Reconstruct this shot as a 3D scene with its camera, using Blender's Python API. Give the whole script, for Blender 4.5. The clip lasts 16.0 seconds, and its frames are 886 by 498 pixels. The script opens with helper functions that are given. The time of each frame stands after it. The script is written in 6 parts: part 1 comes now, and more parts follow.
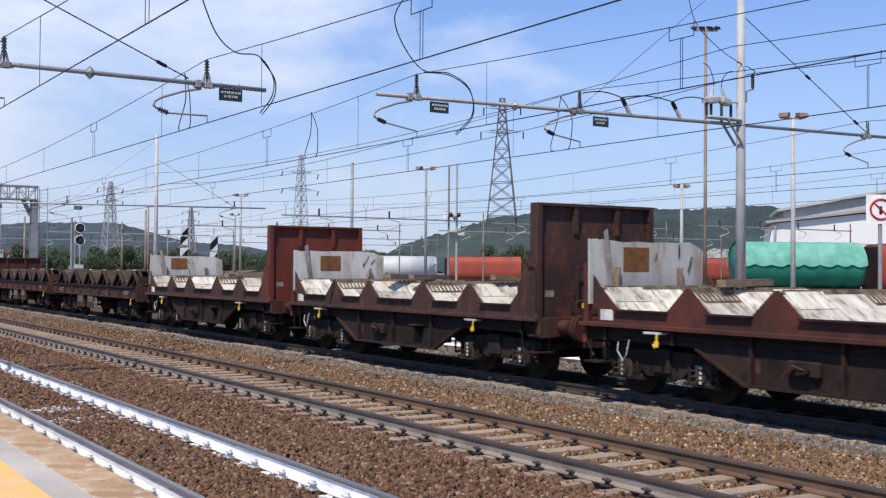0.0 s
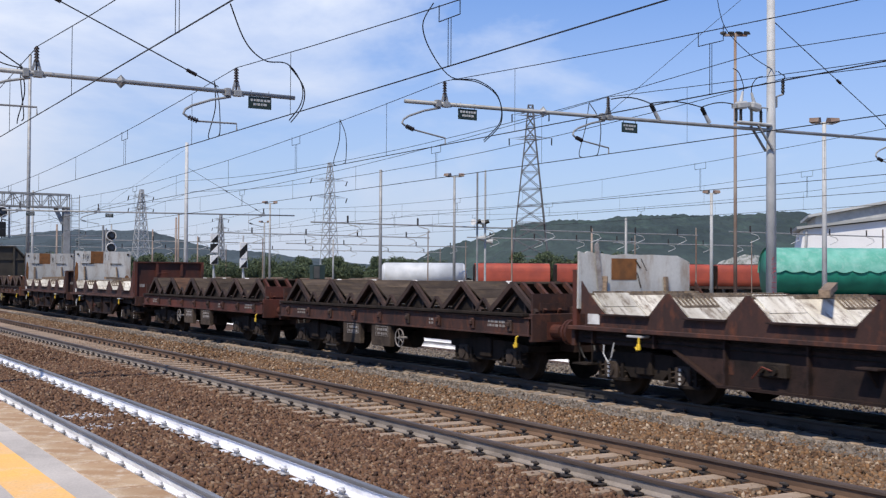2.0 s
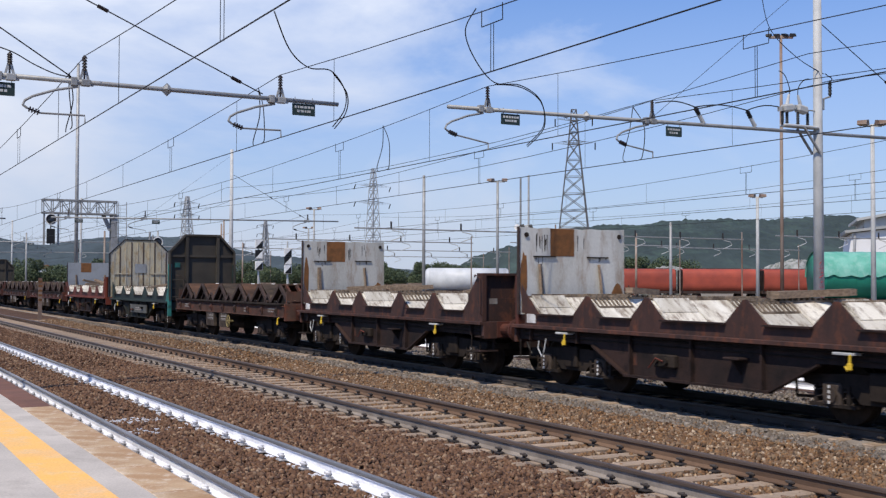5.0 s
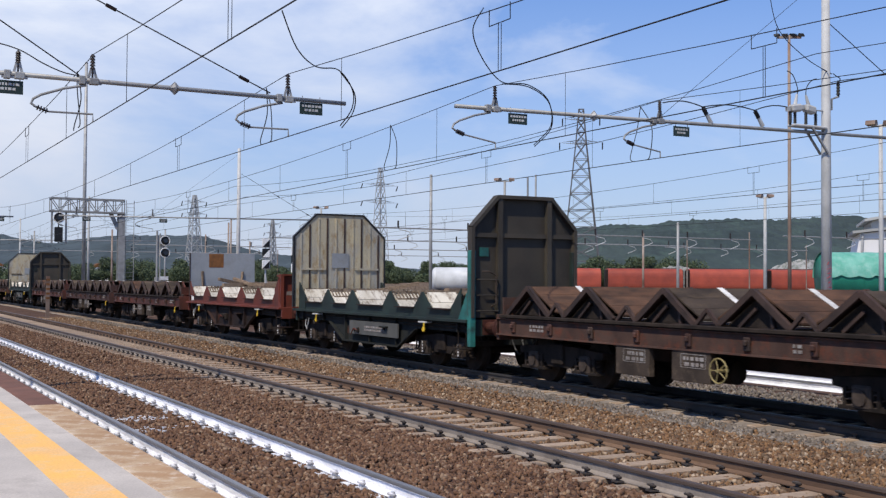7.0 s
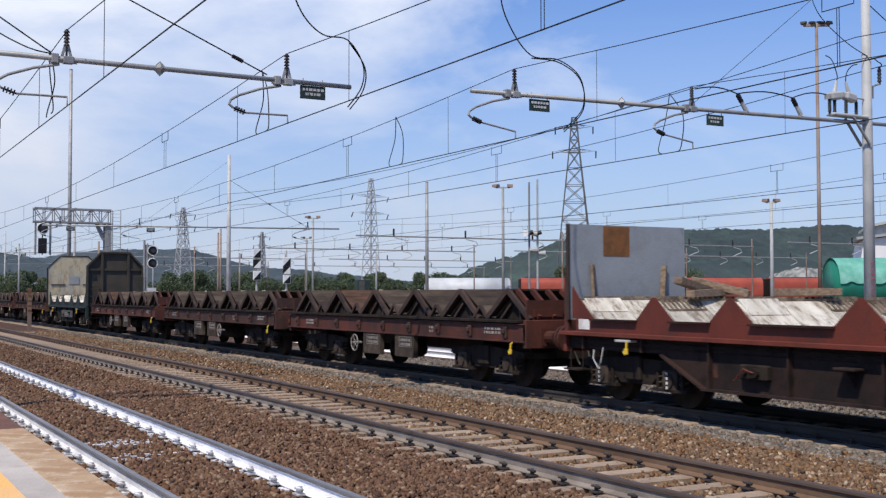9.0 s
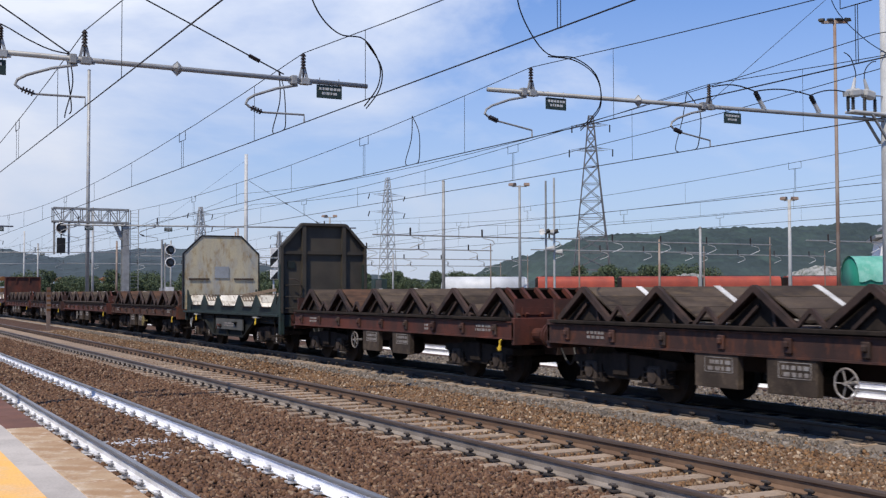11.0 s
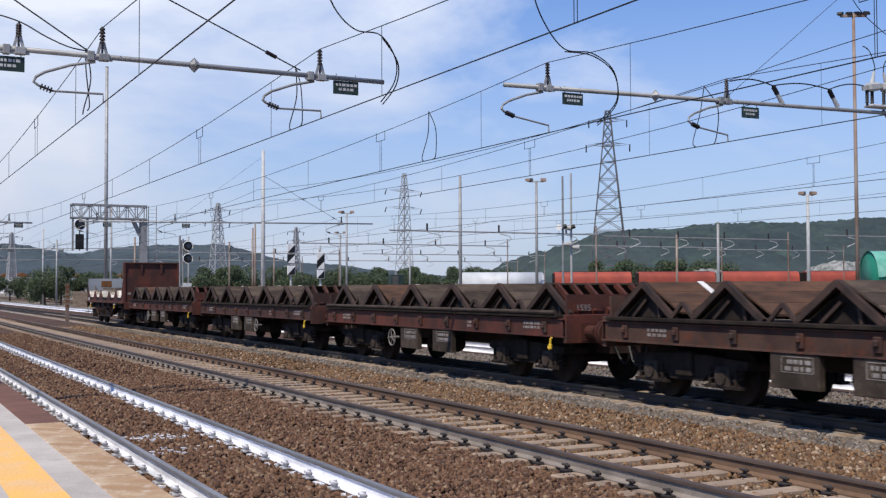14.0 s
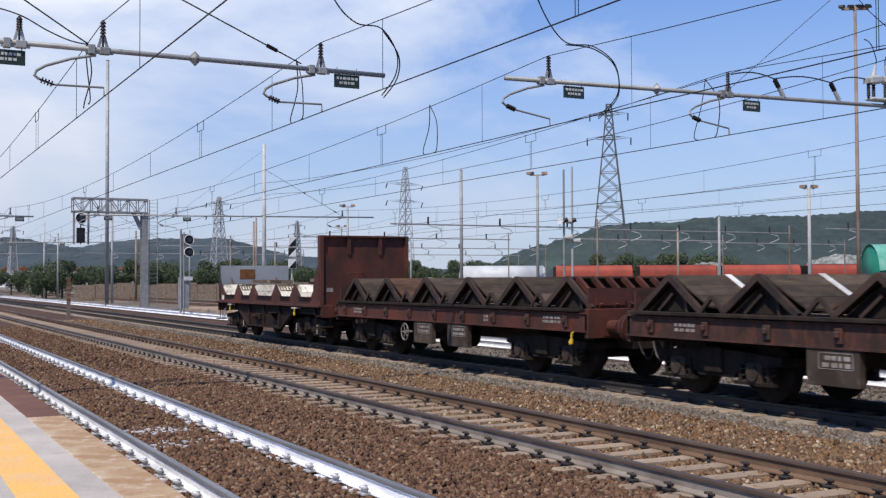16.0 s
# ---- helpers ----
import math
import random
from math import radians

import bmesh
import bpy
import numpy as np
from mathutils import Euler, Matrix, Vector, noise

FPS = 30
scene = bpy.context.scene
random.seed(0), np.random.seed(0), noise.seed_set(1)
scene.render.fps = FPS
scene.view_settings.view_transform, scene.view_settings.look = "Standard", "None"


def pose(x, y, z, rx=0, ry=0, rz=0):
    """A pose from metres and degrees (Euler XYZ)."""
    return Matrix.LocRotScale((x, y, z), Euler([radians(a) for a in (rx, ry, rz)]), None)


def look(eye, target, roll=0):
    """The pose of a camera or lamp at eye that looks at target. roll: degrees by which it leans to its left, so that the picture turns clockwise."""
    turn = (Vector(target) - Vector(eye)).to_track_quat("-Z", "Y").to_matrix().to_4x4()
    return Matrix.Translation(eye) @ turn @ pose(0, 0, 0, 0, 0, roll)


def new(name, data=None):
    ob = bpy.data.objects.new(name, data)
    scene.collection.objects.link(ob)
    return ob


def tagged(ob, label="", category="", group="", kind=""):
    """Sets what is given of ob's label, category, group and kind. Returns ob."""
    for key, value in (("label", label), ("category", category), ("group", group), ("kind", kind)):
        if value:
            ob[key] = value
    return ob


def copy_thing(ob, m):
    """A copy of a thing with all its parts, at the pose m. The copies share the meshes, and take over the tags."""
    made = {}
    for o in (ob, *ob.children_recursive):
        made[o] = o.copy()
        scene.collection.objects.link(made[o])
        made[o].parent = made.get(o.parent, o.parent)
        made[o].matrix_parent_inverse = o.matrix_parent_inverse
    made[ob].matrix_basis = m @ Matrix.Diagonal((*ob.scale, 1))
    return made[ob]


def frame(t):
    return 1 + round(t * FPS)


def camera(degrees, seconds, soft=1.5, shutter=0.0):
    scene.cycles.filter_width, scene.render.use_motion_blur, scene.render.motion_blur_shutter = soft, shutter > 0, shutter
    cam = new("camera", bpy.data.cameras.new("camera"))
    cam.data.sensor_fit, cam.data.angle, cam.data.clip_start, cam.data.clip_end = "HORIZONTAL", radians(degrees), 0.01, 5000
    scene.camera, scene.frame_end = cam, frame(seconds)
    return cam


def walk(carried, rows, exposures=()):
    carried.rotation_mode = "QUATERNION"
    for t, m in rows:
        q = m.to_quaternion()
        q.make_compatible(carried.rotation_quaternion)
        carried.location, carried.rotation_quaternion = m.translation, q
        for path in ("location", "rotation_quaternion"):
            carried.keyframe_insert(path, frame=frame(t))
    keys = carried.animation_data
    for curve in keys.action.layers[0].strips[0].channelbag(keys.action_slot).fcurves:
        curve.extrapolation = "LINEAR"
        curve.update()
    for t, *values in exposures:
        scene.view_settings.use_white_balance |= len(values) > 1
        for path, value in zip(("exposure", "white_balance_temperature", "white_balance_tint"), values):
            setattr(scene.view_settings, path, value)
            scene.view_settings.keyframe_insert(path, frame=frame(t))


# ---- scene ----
# camera: seconds, eye, yaw from the track's line towards the train, pitch, roll
VIEW = [
    (0.0, 0.000, 0.000, 2.065, 32.236, 1.056, 0.392),
    (0.5, 0.000, 0.000, 2.065, 31.566, 1.128, 0.324),
    (1.0, 0.000, 0.000, 2.065, 31.011, 1.209, 0.357),
    (1.5, 0.000, 0.000, 2.065, 30.790, 1.296, 0.359),
    (2.0, 0.000, 0.000, 2.065, 30.789, 1.390, 0.308),
    (2.5, 0.000, 0.000, 2.065, 30.796, 1.480, 0.263),
    (3.0, 0.000, 0.000, 2.065, 30.485, 1.532, 0.176),
    (3.5, 0.000, 0.000, 2.065, 29.678, 1.565, 0.224),
    (4.0, 0.000, 0.000, 2.065, 29.052, 1.601, 0.277),
    (6.5, 0.000, 0.000, 2.065, 28.393, 1.667, 0.220),
    (7.0, 0.000, 0.000, 2.065, 28.240, 1.617, 0.347),
    (7.5, 0.000, 0.000, 2.065, 28.085, 1.589, 0.328),
    (8.0, 0.238, 0.833, 2.004, 28.339, 1.739, 0.150),
    (8.5, 0.731, 2.557, 1.878, 28.937, 2.339, -0.166),
    (9.0, 0.731, 2.557, 1.878, 28.781, 2.238, -0.084),
    (11.5, 0.731, 2.557, 1.878, 27.730, 2.203, -0.218),
    (12.0, 0.731, 2.557, 1.878, 27.526, 2.224, -0.252),
    (12.5, 0.731, 2.557, 1.878, 27.369, 2.224, -0.237),
    (13.0, 0.731, 2.557, 1.878, 27.244, 2.182, -0.221),
    (13.5, 0.731, 2.557, 1.878, 27.143, 2.038, -0.304),
    (14.0, 0.731, 2.557, 1.878, 27.086, 1.963, -0.227),
    (14.5, 0.731, 2.557, 1.878, 26.938, 1.941, -0.143),
    (15.0, 0.731, 2.557, 1.878, 26.869, 1.882, -0.006),
    (15.5, 0.731, 2.557, 1.878, 26.827, 1.786, -0.080),
    (16.0, 0.731, 2.557, 1.878, 27.032, 1.634, -0.250),
]


def view_pose(x, y, z, yaw, pitch, roll):
    a, b = radians(yaw), radians(pitch)
    eye = Vector((x, y, z))
    ahead = Vector((math.sin(a) * math.cos(b), math.cos(a) * math.cos(b), math.sin(b)))
    return look(eye, eye + ahead, roll)


cam = camera(42.810, 16.0, soft=1.3, shutter=0.1)
walk(cam, [(r[0], view_pose(*r[1:])) for r in VIEW], [(0.0, 0.13), (1.5, 0.08), (3.0, 0.03), (7.0, 0.0), (16.0, 0.0)])

# ---------------------------------------------------------------- light
SUN_TO = Vector((-0.58, -0.36, 0.98)).normalized()      # towards the sun: high, behind the platform
world = bpy.data.worlds.new("sky")
scene.world = world
world.use_nodes = True
wn, wl = world.node_tree.nodes, world.node_tree.links
sky = wn.new("ShaderNodeTexSky")
sky.sky_type = "NISHITA"
sky.sun_disc = False
sky.sun_elevation = math.asin(SUN_TO.z)
sky.sun_rotation = math.atan2(SUN_TO.x, SUN_TO.y)
sky.air_density, sky.dust_density, sky.ozone_density = 1.0, 0.2, 3.0
coord = wn.new("ShaderNodeTexCoord")
squash = wn.new("ShaderNodeMapping")
squash.inputs["Scale"].default_value = (1.0, 1.0, 2.6)
squash.inputs["Rotation"].default_value = (0.0, 0.1, 0.35)
cloud = wn.new("ShaderNodeTexNoise")
cloud.inputs["Scale"].default_value = 2.6
cloud.inputs["Detail"].default_value = 9.0
cloud.inputs["Roughness"].default_value = 0.56
cloud.inputs["Distortion"].default_value = 0.25
band = wn.new("ShaderNodeValToRGB")
band.color_ramp.elements[0].position, band.color_ramp.elements[0].color = 0.43, (0, 0, 0, 1)
band.color_ramp.elements[1].position, band.color_ramp.elements[1].color = 0.68, (0.97, 0.97, 0.97, 1)
split = wn.new("ShaderNodeSeparateXYZ")
low = wn.new("ShaderNodeMapRange")
low.inputs["From Min"].default_value, low.inputs["From Max"].default_value = 0.0, 0.3
low.inputs["To Min"].default_value, low.inputs["To Max"].default_value = 0.85, 0.0
mixer = wn.new("ShaderNodeMix")
mixer.data_type = "RGBA"
mixer.inputs[7].default_value = (9.6, 10.1, 11.2, 1)
wl.new(coord.outputs["Generated"], squash.inputs["Vector"])
wl.new(squash.outputs[0], cloud.inputs["Vector"])
north = wn.new("ShaderNodeVectorMath")                  # the cover thickens towards the north
north.operation = "DOT_PRODUCT"
north.inputs[1].default_value = (0.1, 0.98, 0.17)
lean = wn.new("ShaderNodeMath")
lean.operation, lean.inputs[1].default_value, lean.inputs[2].default_value = "MULTIPLY_ADD", 1.15, -1.05
total = wn.new("ShaderNodeMath")
total.operation = "ADD"
wl.new(coord.outputs["Generated"], north.inputs[0])
wl.new(north.outputs["Value"], lean.inputs[0])
wl.new(lean.outputs[0], total.inputs[0])
wl.new(cloud.outputs[0], total.inputs[1])
wl.new(total.outputs[0], band.inputs[0])
wl.new(coord.outputs["Generated"], split.inputs[0])
wl.new(split.outputs[2], low.inputs[0])
wl.new(band.outputs[0], mixer.inputs[0])
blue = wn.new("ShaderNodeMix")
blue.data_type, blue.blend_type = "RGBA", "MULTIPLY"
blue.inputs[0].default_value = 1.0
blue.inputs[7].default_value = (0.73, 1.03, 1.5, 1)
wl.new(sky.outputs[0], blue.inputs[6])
haze = wn.new("ShaderNodeMix")                          # milky air above the horizon
haze.data_type = "RGBA"
haze.inputs[7].default_value = (5.1, 5.6, 7.0, 1)
wl.new(low.outputs[0], haze.inputs[0])
wl.new(mixer.outputs[2], haze.inputs[6])
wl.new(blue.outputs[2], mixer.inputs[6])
wl.new(haze.outputs[2], wn["Background"].inputs[0])
wn["Background"].inputs[1].default_value = 0.1
sun = new("sun", bpy.data.lights.new("sun", "SUN"))
sun.data.energy, sun.data.angle, sun.data.color = 4.3, radians(0.6), (1.0, 0.9, 0.76)
sun.matrix_world = look(SUN_TO * 50, (0, 0, 0))


# ---------------------------------------------------------------- materials
def material(name, base, other=None, rough=0.7, metal=0.0, scale=3.0, grain=40.0, bump=0.15, dirt=None, dirt_amount=0.4, stretch=(1, 1, 1), spread=0.15, space="Object", spec=0.3):
    """A worn surface: two base colours in large patches, fine grain, stains and relief."""
    m = bpy.data.materials.new(name)
    m.use_nodes = True
    n, l = m.node_tree.nodes, m.node_tree.links
    p = n["Principled BSDF"]
    p.inputs["Roughness"].default_value, p.inputs["Metallic"].default_value = rough, metal
    p.inputs["Specular IOR Level"].default_value = spec
    tc, mp = n.new("ShaderNodeTexCoord"), n.new("ShaderNodeMapping")
    mp.inputs["Scale"].default_value = stretch
    l.new(tc.outputs[space], mp.inputs["Vector"])
    big, fine = n.new("ShaderNodeTexNoise"), n.new("ShaderNodeTexNoise")
    for t, s, d in ((big, scale, 5), (fine, grain, 3)):
        t.inputs["Scale"].default_value, t.inputs["Detail"].default_value = s, d
        l.new(mp.outputs[0], t.inputs["Vector"])
    other = other or tuple(c * 0.72 for c in base)
    r = n.new("ShaderNodeValToRGB")
    r.color_ramp.elements[0].position, r.color_ramp.elements[0].color = 0.36, (*other, 1)
    r.color_ramp.elements[1].position, r.color_ramp.elements[1].color = 0.62, (*base, 1)
    l.new(big.outputs[0], r.inputs[0])
    last = r.outputs[0]
    if dirt:
        st, sr = n.new("ShaderNodeTexNoise"), n.new("ShaderNodeValToRGB")
        st.inputs["Scale"].default_value, st.inputs["Detail"].default_value, st.inputs["Roughness"].default_value = scale * 2.3, 8, 0.7
        l.new(mp.outputs[0], st.inputs["Vector"])
        sr.color_ramp.elements[0].position, sr.color_ramp.elements[0].color = 0.5, (0, 0, 0, 1)
        sr.color_ramp.elements[1].position, sr.color_ramp.elements[1].color = 0.66, (dirt_amount,) * 3 + (1,)
        l.new(st.outputs[0], sr.inputs[0])
        mx = n.new("ShaderNodeMix")
        mx.data_type = "RGBA"
        l.new(sr.outputs[0], mx.inputs[0])
        l.new(last, mx.inputs[6])
        mx.inputs[7].default_value = (*dirt, 1)
        last = mx.outputs[2]
    info, hs, ad = n.new("ShaderNodeObjectInfo"), n.new("ShaderNodeHueSaturation"), n.new("ShaderNodeMapRange")
    ad.inputs["To Min"].default_value, ad.inputs["To Max"].default_value = 1 - spread, 1 + spread
    l.new(info.outputs["Random"], ad.inputs[0])
    gr = n.new("ShaderNodeMath")
    gr.operation = "MULTIPLY_ADD"
    l.new(fine.outputs[0], gr.inputs[0])
    gr.inputs[1].default_value = 0.5
    l.new(ad.outputs[0], gr.inputs[2])
    sb = n.new("ShaderNodeMath")
    sb.operation, sb.inputs[1].default_value = "SUBTRACT", 0.25
    l.new(gr.outputs[0], sb.inputs[0])
    l.new(sb.outputs[0], hs.inputs["Value"])
    l.new(last, hs.inputs["Color"])
    l.new(hs.outputs[0], p.inputs["Base Color"])
    if bump:
        bp = n.new("ShaderNodeBump")
        bp.inputs["Strength"].default_value, bp.inputs["Distance"].default_value = bump, 0.02
        l.new(fine.outputs[0], bp.inputs["Height"])
        l.new(bp.outputs[0], p.inputs["Normal"])
    return m


def island_material(name, colours, rough=0.9):
    """Pieces of one mesh, each with its own colour out of a few."""
    m = bpy.data.materials.new(name)
    m.use_nodes = True
    n, l = m.node_tree.nodes, m.node_tree.links
    g, r = n.new("ShaderNodeNewGeometry"), n.new("ShaderNodeValToRGB")
    ramp = r.color_ramp
    ramp.elements[0].color, ramp.elements[1].color = (*colours[0], 1), (*colours[-1], 1)
    for k, c in enumerate(colours[1:-1], 1):
        e = ramp.elements.new(k / (len(colours) - 1))
        e.color = (*c, 1)
    l.new(g.outputs["Random Per Island"], r.inputs[0])
    l.new(r.outputs[0], n["Principled BSDF"].inputs["Base Color"])
    n["Principled BSDF"].inputs["Roughness"].default_value = rough
    return m


DULL = material("dull_rust_brown_paint", (0.066, 0.032, 0.025), (0.036, 0.021, 0.018), 0.7, dirt=(0.15, 0.052, 0.026), dirt_amount=0.7, scale=2.2, stretch=(1, 1, 0.5))
BROWN = material("oxide_red_paint", (0.11, 0.033, 0.021), (0.055, 0.022, 0.016), 0.66, dirt=(0.035, 0.022, 0.018), dirt_amount=0.7, scale=1.6, stretch=(1, 1, 0.6))
RED = material("bright_oxide_red_paint", (0.155, 0.035, 0.021), (0.105, 0.026, 0.016), 0.6, dirt=(0.06, 0.03, 0.022), dirt_amount=0.55, scale=1.3, stretch=(1, 1, 0.6))
DUSTY = material("dusty_brown_steel", (0.07, 0.053, 0.042), (0.04, 0.031, 0.026), 0.85, scale=5, spec=0.15)
# brake dust on the running gear, also the black for painted shade
GRIME_SHADE = material("grime_and_shade_black", (0.034, 0.026, 0.021), (0.018, 0.0145, 0.0125), 0.9, scale=4, spec=0.12)
SOOT = material("sooty_brown_paint", (0.042, 0.025, 0.021), (0.024, 0.017, 0.015), 0.7, dirt=(0.012, 0.01, 0.0095), dirt_amount=0.8, scale=1.8, spec=0.15)
TROUGH = material("worn_white_trough_lining", (0.66, 0.63, 0.55), (0.46, 0.42, 0.34), 0.6, dirt=(0.12, 0.075, 0.045), dirt_amount=0.95, scale=1.5, stretch=(2.6, 0.9, 0.9), spread=0.25)
BOARD_WHITE = material("chalky_white_board", (0.52, 0.515, 0.48), (0.42, 0.41, 0.375), 0.65, dirt=(0.24, 0.16, 0.1), dirt_amount=0.6, scale=1.3, stretch=(1.6, 1, 0.4))
BOARD_GREY = material("plain_grey_board", (0.27, 0.29, 0.31), (0.23, 0.25, 0.27), 0.6, scale=1.0, dirt=(0.16, 0.14, 0.12), dirt_amount=0.3)
RUST = material("rust_patch", (0.2, 0.085, 0.03), (0.13, 0.06, 0.025), 0.9, scale=6)
WOOD = material("weathered_timber", (0.26, 0.19, 0.13), (0.14, 0.1, 0.07), 0.85, scale=3, stretch=(8, 1, 8))
PLANK = material("oily_dark_planks", (0.085, 0.064, 0.048), (0.045, 0.034, 0.026), 0.75, scale=1.2, stretch=(1, 2.2, 2.2), dirt=(0.14, 0.1, 0.06), dirt_amount=0.5, spec=0.15, spread=0.3)
PLANK_RUST = material("rust_brown_planks", (0.115, 0.062, 0.038), (0.06, 0.036, 0.025), 0.8, scale=1.6, stretch=(1, 2.2, 2.2), dirt=(0.045, 0.035, 0.028), dirt_amount=0.6, spec=0.15)
PANEL_DUST = material("dusty_brown_panel", (0.066, 0.05, 0.039), (0.04, 0.031, 0.025), 0.85, scale=2.0, dirt=(0.16, 0.12, 0.085), dirt_amount=0.5, spec=0.15)
DUST_RED = material("dust_covered_red_paint", (0.1, 0.06, 0.046), (0.06, 0.036, 0.029), 0.85, dirt=(0.16, 0.05, 0.028), dirt_amount=0.7, scale=1.8, spec=0.15)
FRAME_DARK = material("dark_rusty_steel", (0.06, 0.037, 0.029), (0.034, 0.023, 0.019), 0.7, scale=3)
STRIP_WHITE = material("off_white_marking", (0.66, 0.65, 0.62), (0.5, 0.48, 0.45), 0.6, scale=5)
TEAL = material("faded_teal_paint", (0.03, 0.18, 0.16), (0.02, 0.1, 0.09), 0.55, dirt=(0.03, 0.035, 0.032), dirt_amount=0.7, scale=1.6)
GREEN_DARK = material("dirty_dark_green_paint", (0.021, 0.036, 0.031), (0.014, 0.022, 0.02), 0.62, dirt=(0.02, 0.02, 0.018), dirt_amount=0.6, scale=1.5)
HOOD_DARK = material("dark_grey_hood", (0.062, 0.052, 0.039), (0.042, 0.036, 0.028), 0.6, scale=1.3, dirt=(0.05, 0.05, 0.04), dirt_amount=0.4)
HOOD_CREAM = material("stained_cream_hood", (0.46, 0.4, 0.27), (0.34, 0.33, 0.29), 0.65, scale=1.3, stretch=(1.6, 1, 0.6), dirt=(0.26, 0.165, 0.06), dirt_amount=0.85)
YELLOW = material("yellow_lever_paint", (0.75, 0.5, 0.04), None, 0.5)
WHITE = material("white_paint", (0.75, 0.75, 0.74), (0.62, 0.62, 0.6), 0.55, scale=6)
BLACK = material("black_paint", (0.015, 0.015, 0.016), None, 0.5)
GALV = material("galvanised_steel", (0.34, 0.345, 0.34), (0.26, 0.26, 0.255), 0.55, 0.25, scale=2)
PALE_POST = material("pale_grey_post", (0.48, 0.485, 0.475), (0.38, 0.385, 0.38), 0.6, scale=2)
RUSTY_POST = material("rust_streaked_post", (0.3, 0.25, 0.21), (0.17, 0.1, 0.07), 0.75, scale=0.6)
WIRE = material("dark_bronze_wire", (0.03, 0.03, 0.032), None, 0.6, 0.2, bump=0)
PORCELAIN = material("brown_insulator_glaze", (0.03, 0.022, 0.02), None, 0.25)
SIGN_GREEN = material("dark_green_enamel", (0.03, 0.05, 0.045), None, 0.45)
RAIL_TOP = material("bright_rail_head", (0.25, 0.25, 0.26), (0.18, 0.18, 0.185), 0.45, 0.3, scale=2, stretch=(1, 0.15, 1))
RAIL_TOP_BROWN = material("brown_rail_head", (0.13, 0.095, 0.075), (0.085, 0.062, 0.05), 0.5, 0.2, scale=2, stretch=(1, 0.15, 1))
# rail head darkened: the train's shadow is put into the colour
RAIL_TOP_DARK = material("shadow_dark_rail_head", (0.05, 0.045, 0.042), (0.03, 0.028, 0.026), 0.5, 0.2, scale=2, stretch=(1, 0.15, 1))
RAIL_DUST = material("dusty_grey_rail_web", (0.3, 0.26, 0.225), (0.2, 0.17, 0.145), 0.9, scale=2)
CLIP_PALE = material("whitewashed_clip_steel", (0.74, 0.74, 0.76), (0.3, 0.29, 0.285), 0.6, scale=14)
RAIL_RUST = material("rusty_rail_web", (0.2, 0.125, 0.08), (0.13, 0.08, 0.053), 0.85, scale=2, stretch=(1, 0.3, 1))
# dark clip steel, also the train's shadow painted on its rails
RAIL_DARK = material("dark_clip_and_shadowed_rail", (0.06, 0.05, 0.045), (0.04, 0.035, 0.03), 0.8, scale=2)
RAIL_WHITE = material("whitewashed_rail_web", (0.84, 0.85, 0.88), (0.62, 0.63, 0.66), 0.6, scale=4, stretch=(1, 0.4, 1))
SLEEPER = material("dusty_concrete_sleeper", (0.36, 0.275, 0.2), (0.24, 0.175, 0.125), 0.9, scale=3)
CONCRETE = material("platform_concrete", (0.56, 0.51, 0.45), (0.45, 0.41, 0.365), 0.85, scale=0.8, dirt=(0.33, 0.29, 0.25), dirt_amount=0.5, spread=0.05)
OCHRE = material("stained_platform_edge", (0.56, 0.43, 0.28), (0.38, 0.235, 0.125), 0.85, scale=1.6, dirt=(0.64, 0.56, 0.45), dirt_amount=0.75, spread=0.06)
BRICKY = material("red_brown_platform_edge", (0.2, 0.095, 0.065), (0.14, 0.07, 0.05), 0.85, scale=1.4, spread=0.1)
YELLOW_LINE = material("yellow_safety_line", (0.88, 0.5, 0.13), (0.8, 0.47, 0.19), 0.75, scale=1.0, dirt=(0.72, 0.52, 0.33), dirt_amount=0.65)
BED = material("dark_brown_ballast_bed", (0.1, 0.055, 0.035), (0.06, 0.034, 0.022), 0.95, scale=1.2, grain=26, bump=0.9)
YARD = material("dusty_yard_ground", (0.24, 0.2, 0.155), (0.15, 0.125, 0.095), 0.95, scale=0.06, grain=3, bump=0.3, dirt=(0.1, 0.12, 0.06), dirt_amount=0.6)
TANK_RED = material("orange_red_tank_paint", (0.36, 0.075, 0.045), (0.27, 0.06, 0.04), 0.45, scale=0.6)
TANK_WHITE = material("white_tank_paint", (0.62, 0.64, 0.65), (0.5, 0.52, 0.53), 0.45, scale=0.6)
TARP = material("green_tarpaulin", (0.02, 0.24, 0.16), (0.015, 0.19, 0.13), 0.5, scale=1.0)
TARP_PALE = material("pale_green_tarpaulin", (0.2, 0.5, 0.4), (0.12, 0.4, 0.3), 0.55, scale=1.2, dirt=(0.35, 0.55, 0.48), dirt_amount=0.5)
SHED = material("white_shed_cladding", (0.86, 0.86, 0.86), (0.78, 0.78, 0.78), 0.6, scale=0.2)
SHED_ROOF = material("grey_shed_roof", (0.42, 0.43, 0.42), (0.34, 0.35, 0.34), 0.7, scale=0.3)
# the air is clear: distance haze is mixed into both hill colours
HILL = material("haze_tinted_wooded_hill", (0.04, 0.057, 0.056), (0.03, 0.044, 0.045), 1.0, scale=0.012, grain=0.09, bump=0.0, dirt=(0.065, 0.105, 0.085), dirt_amount=0.5)
HILL_FAR = material("haze_tinted_far_hill", (0.075, 0.1, 0.115), (0.06, 0.082, 0.092), 1.0, scale=0.01, grain=0.05, bump=0)
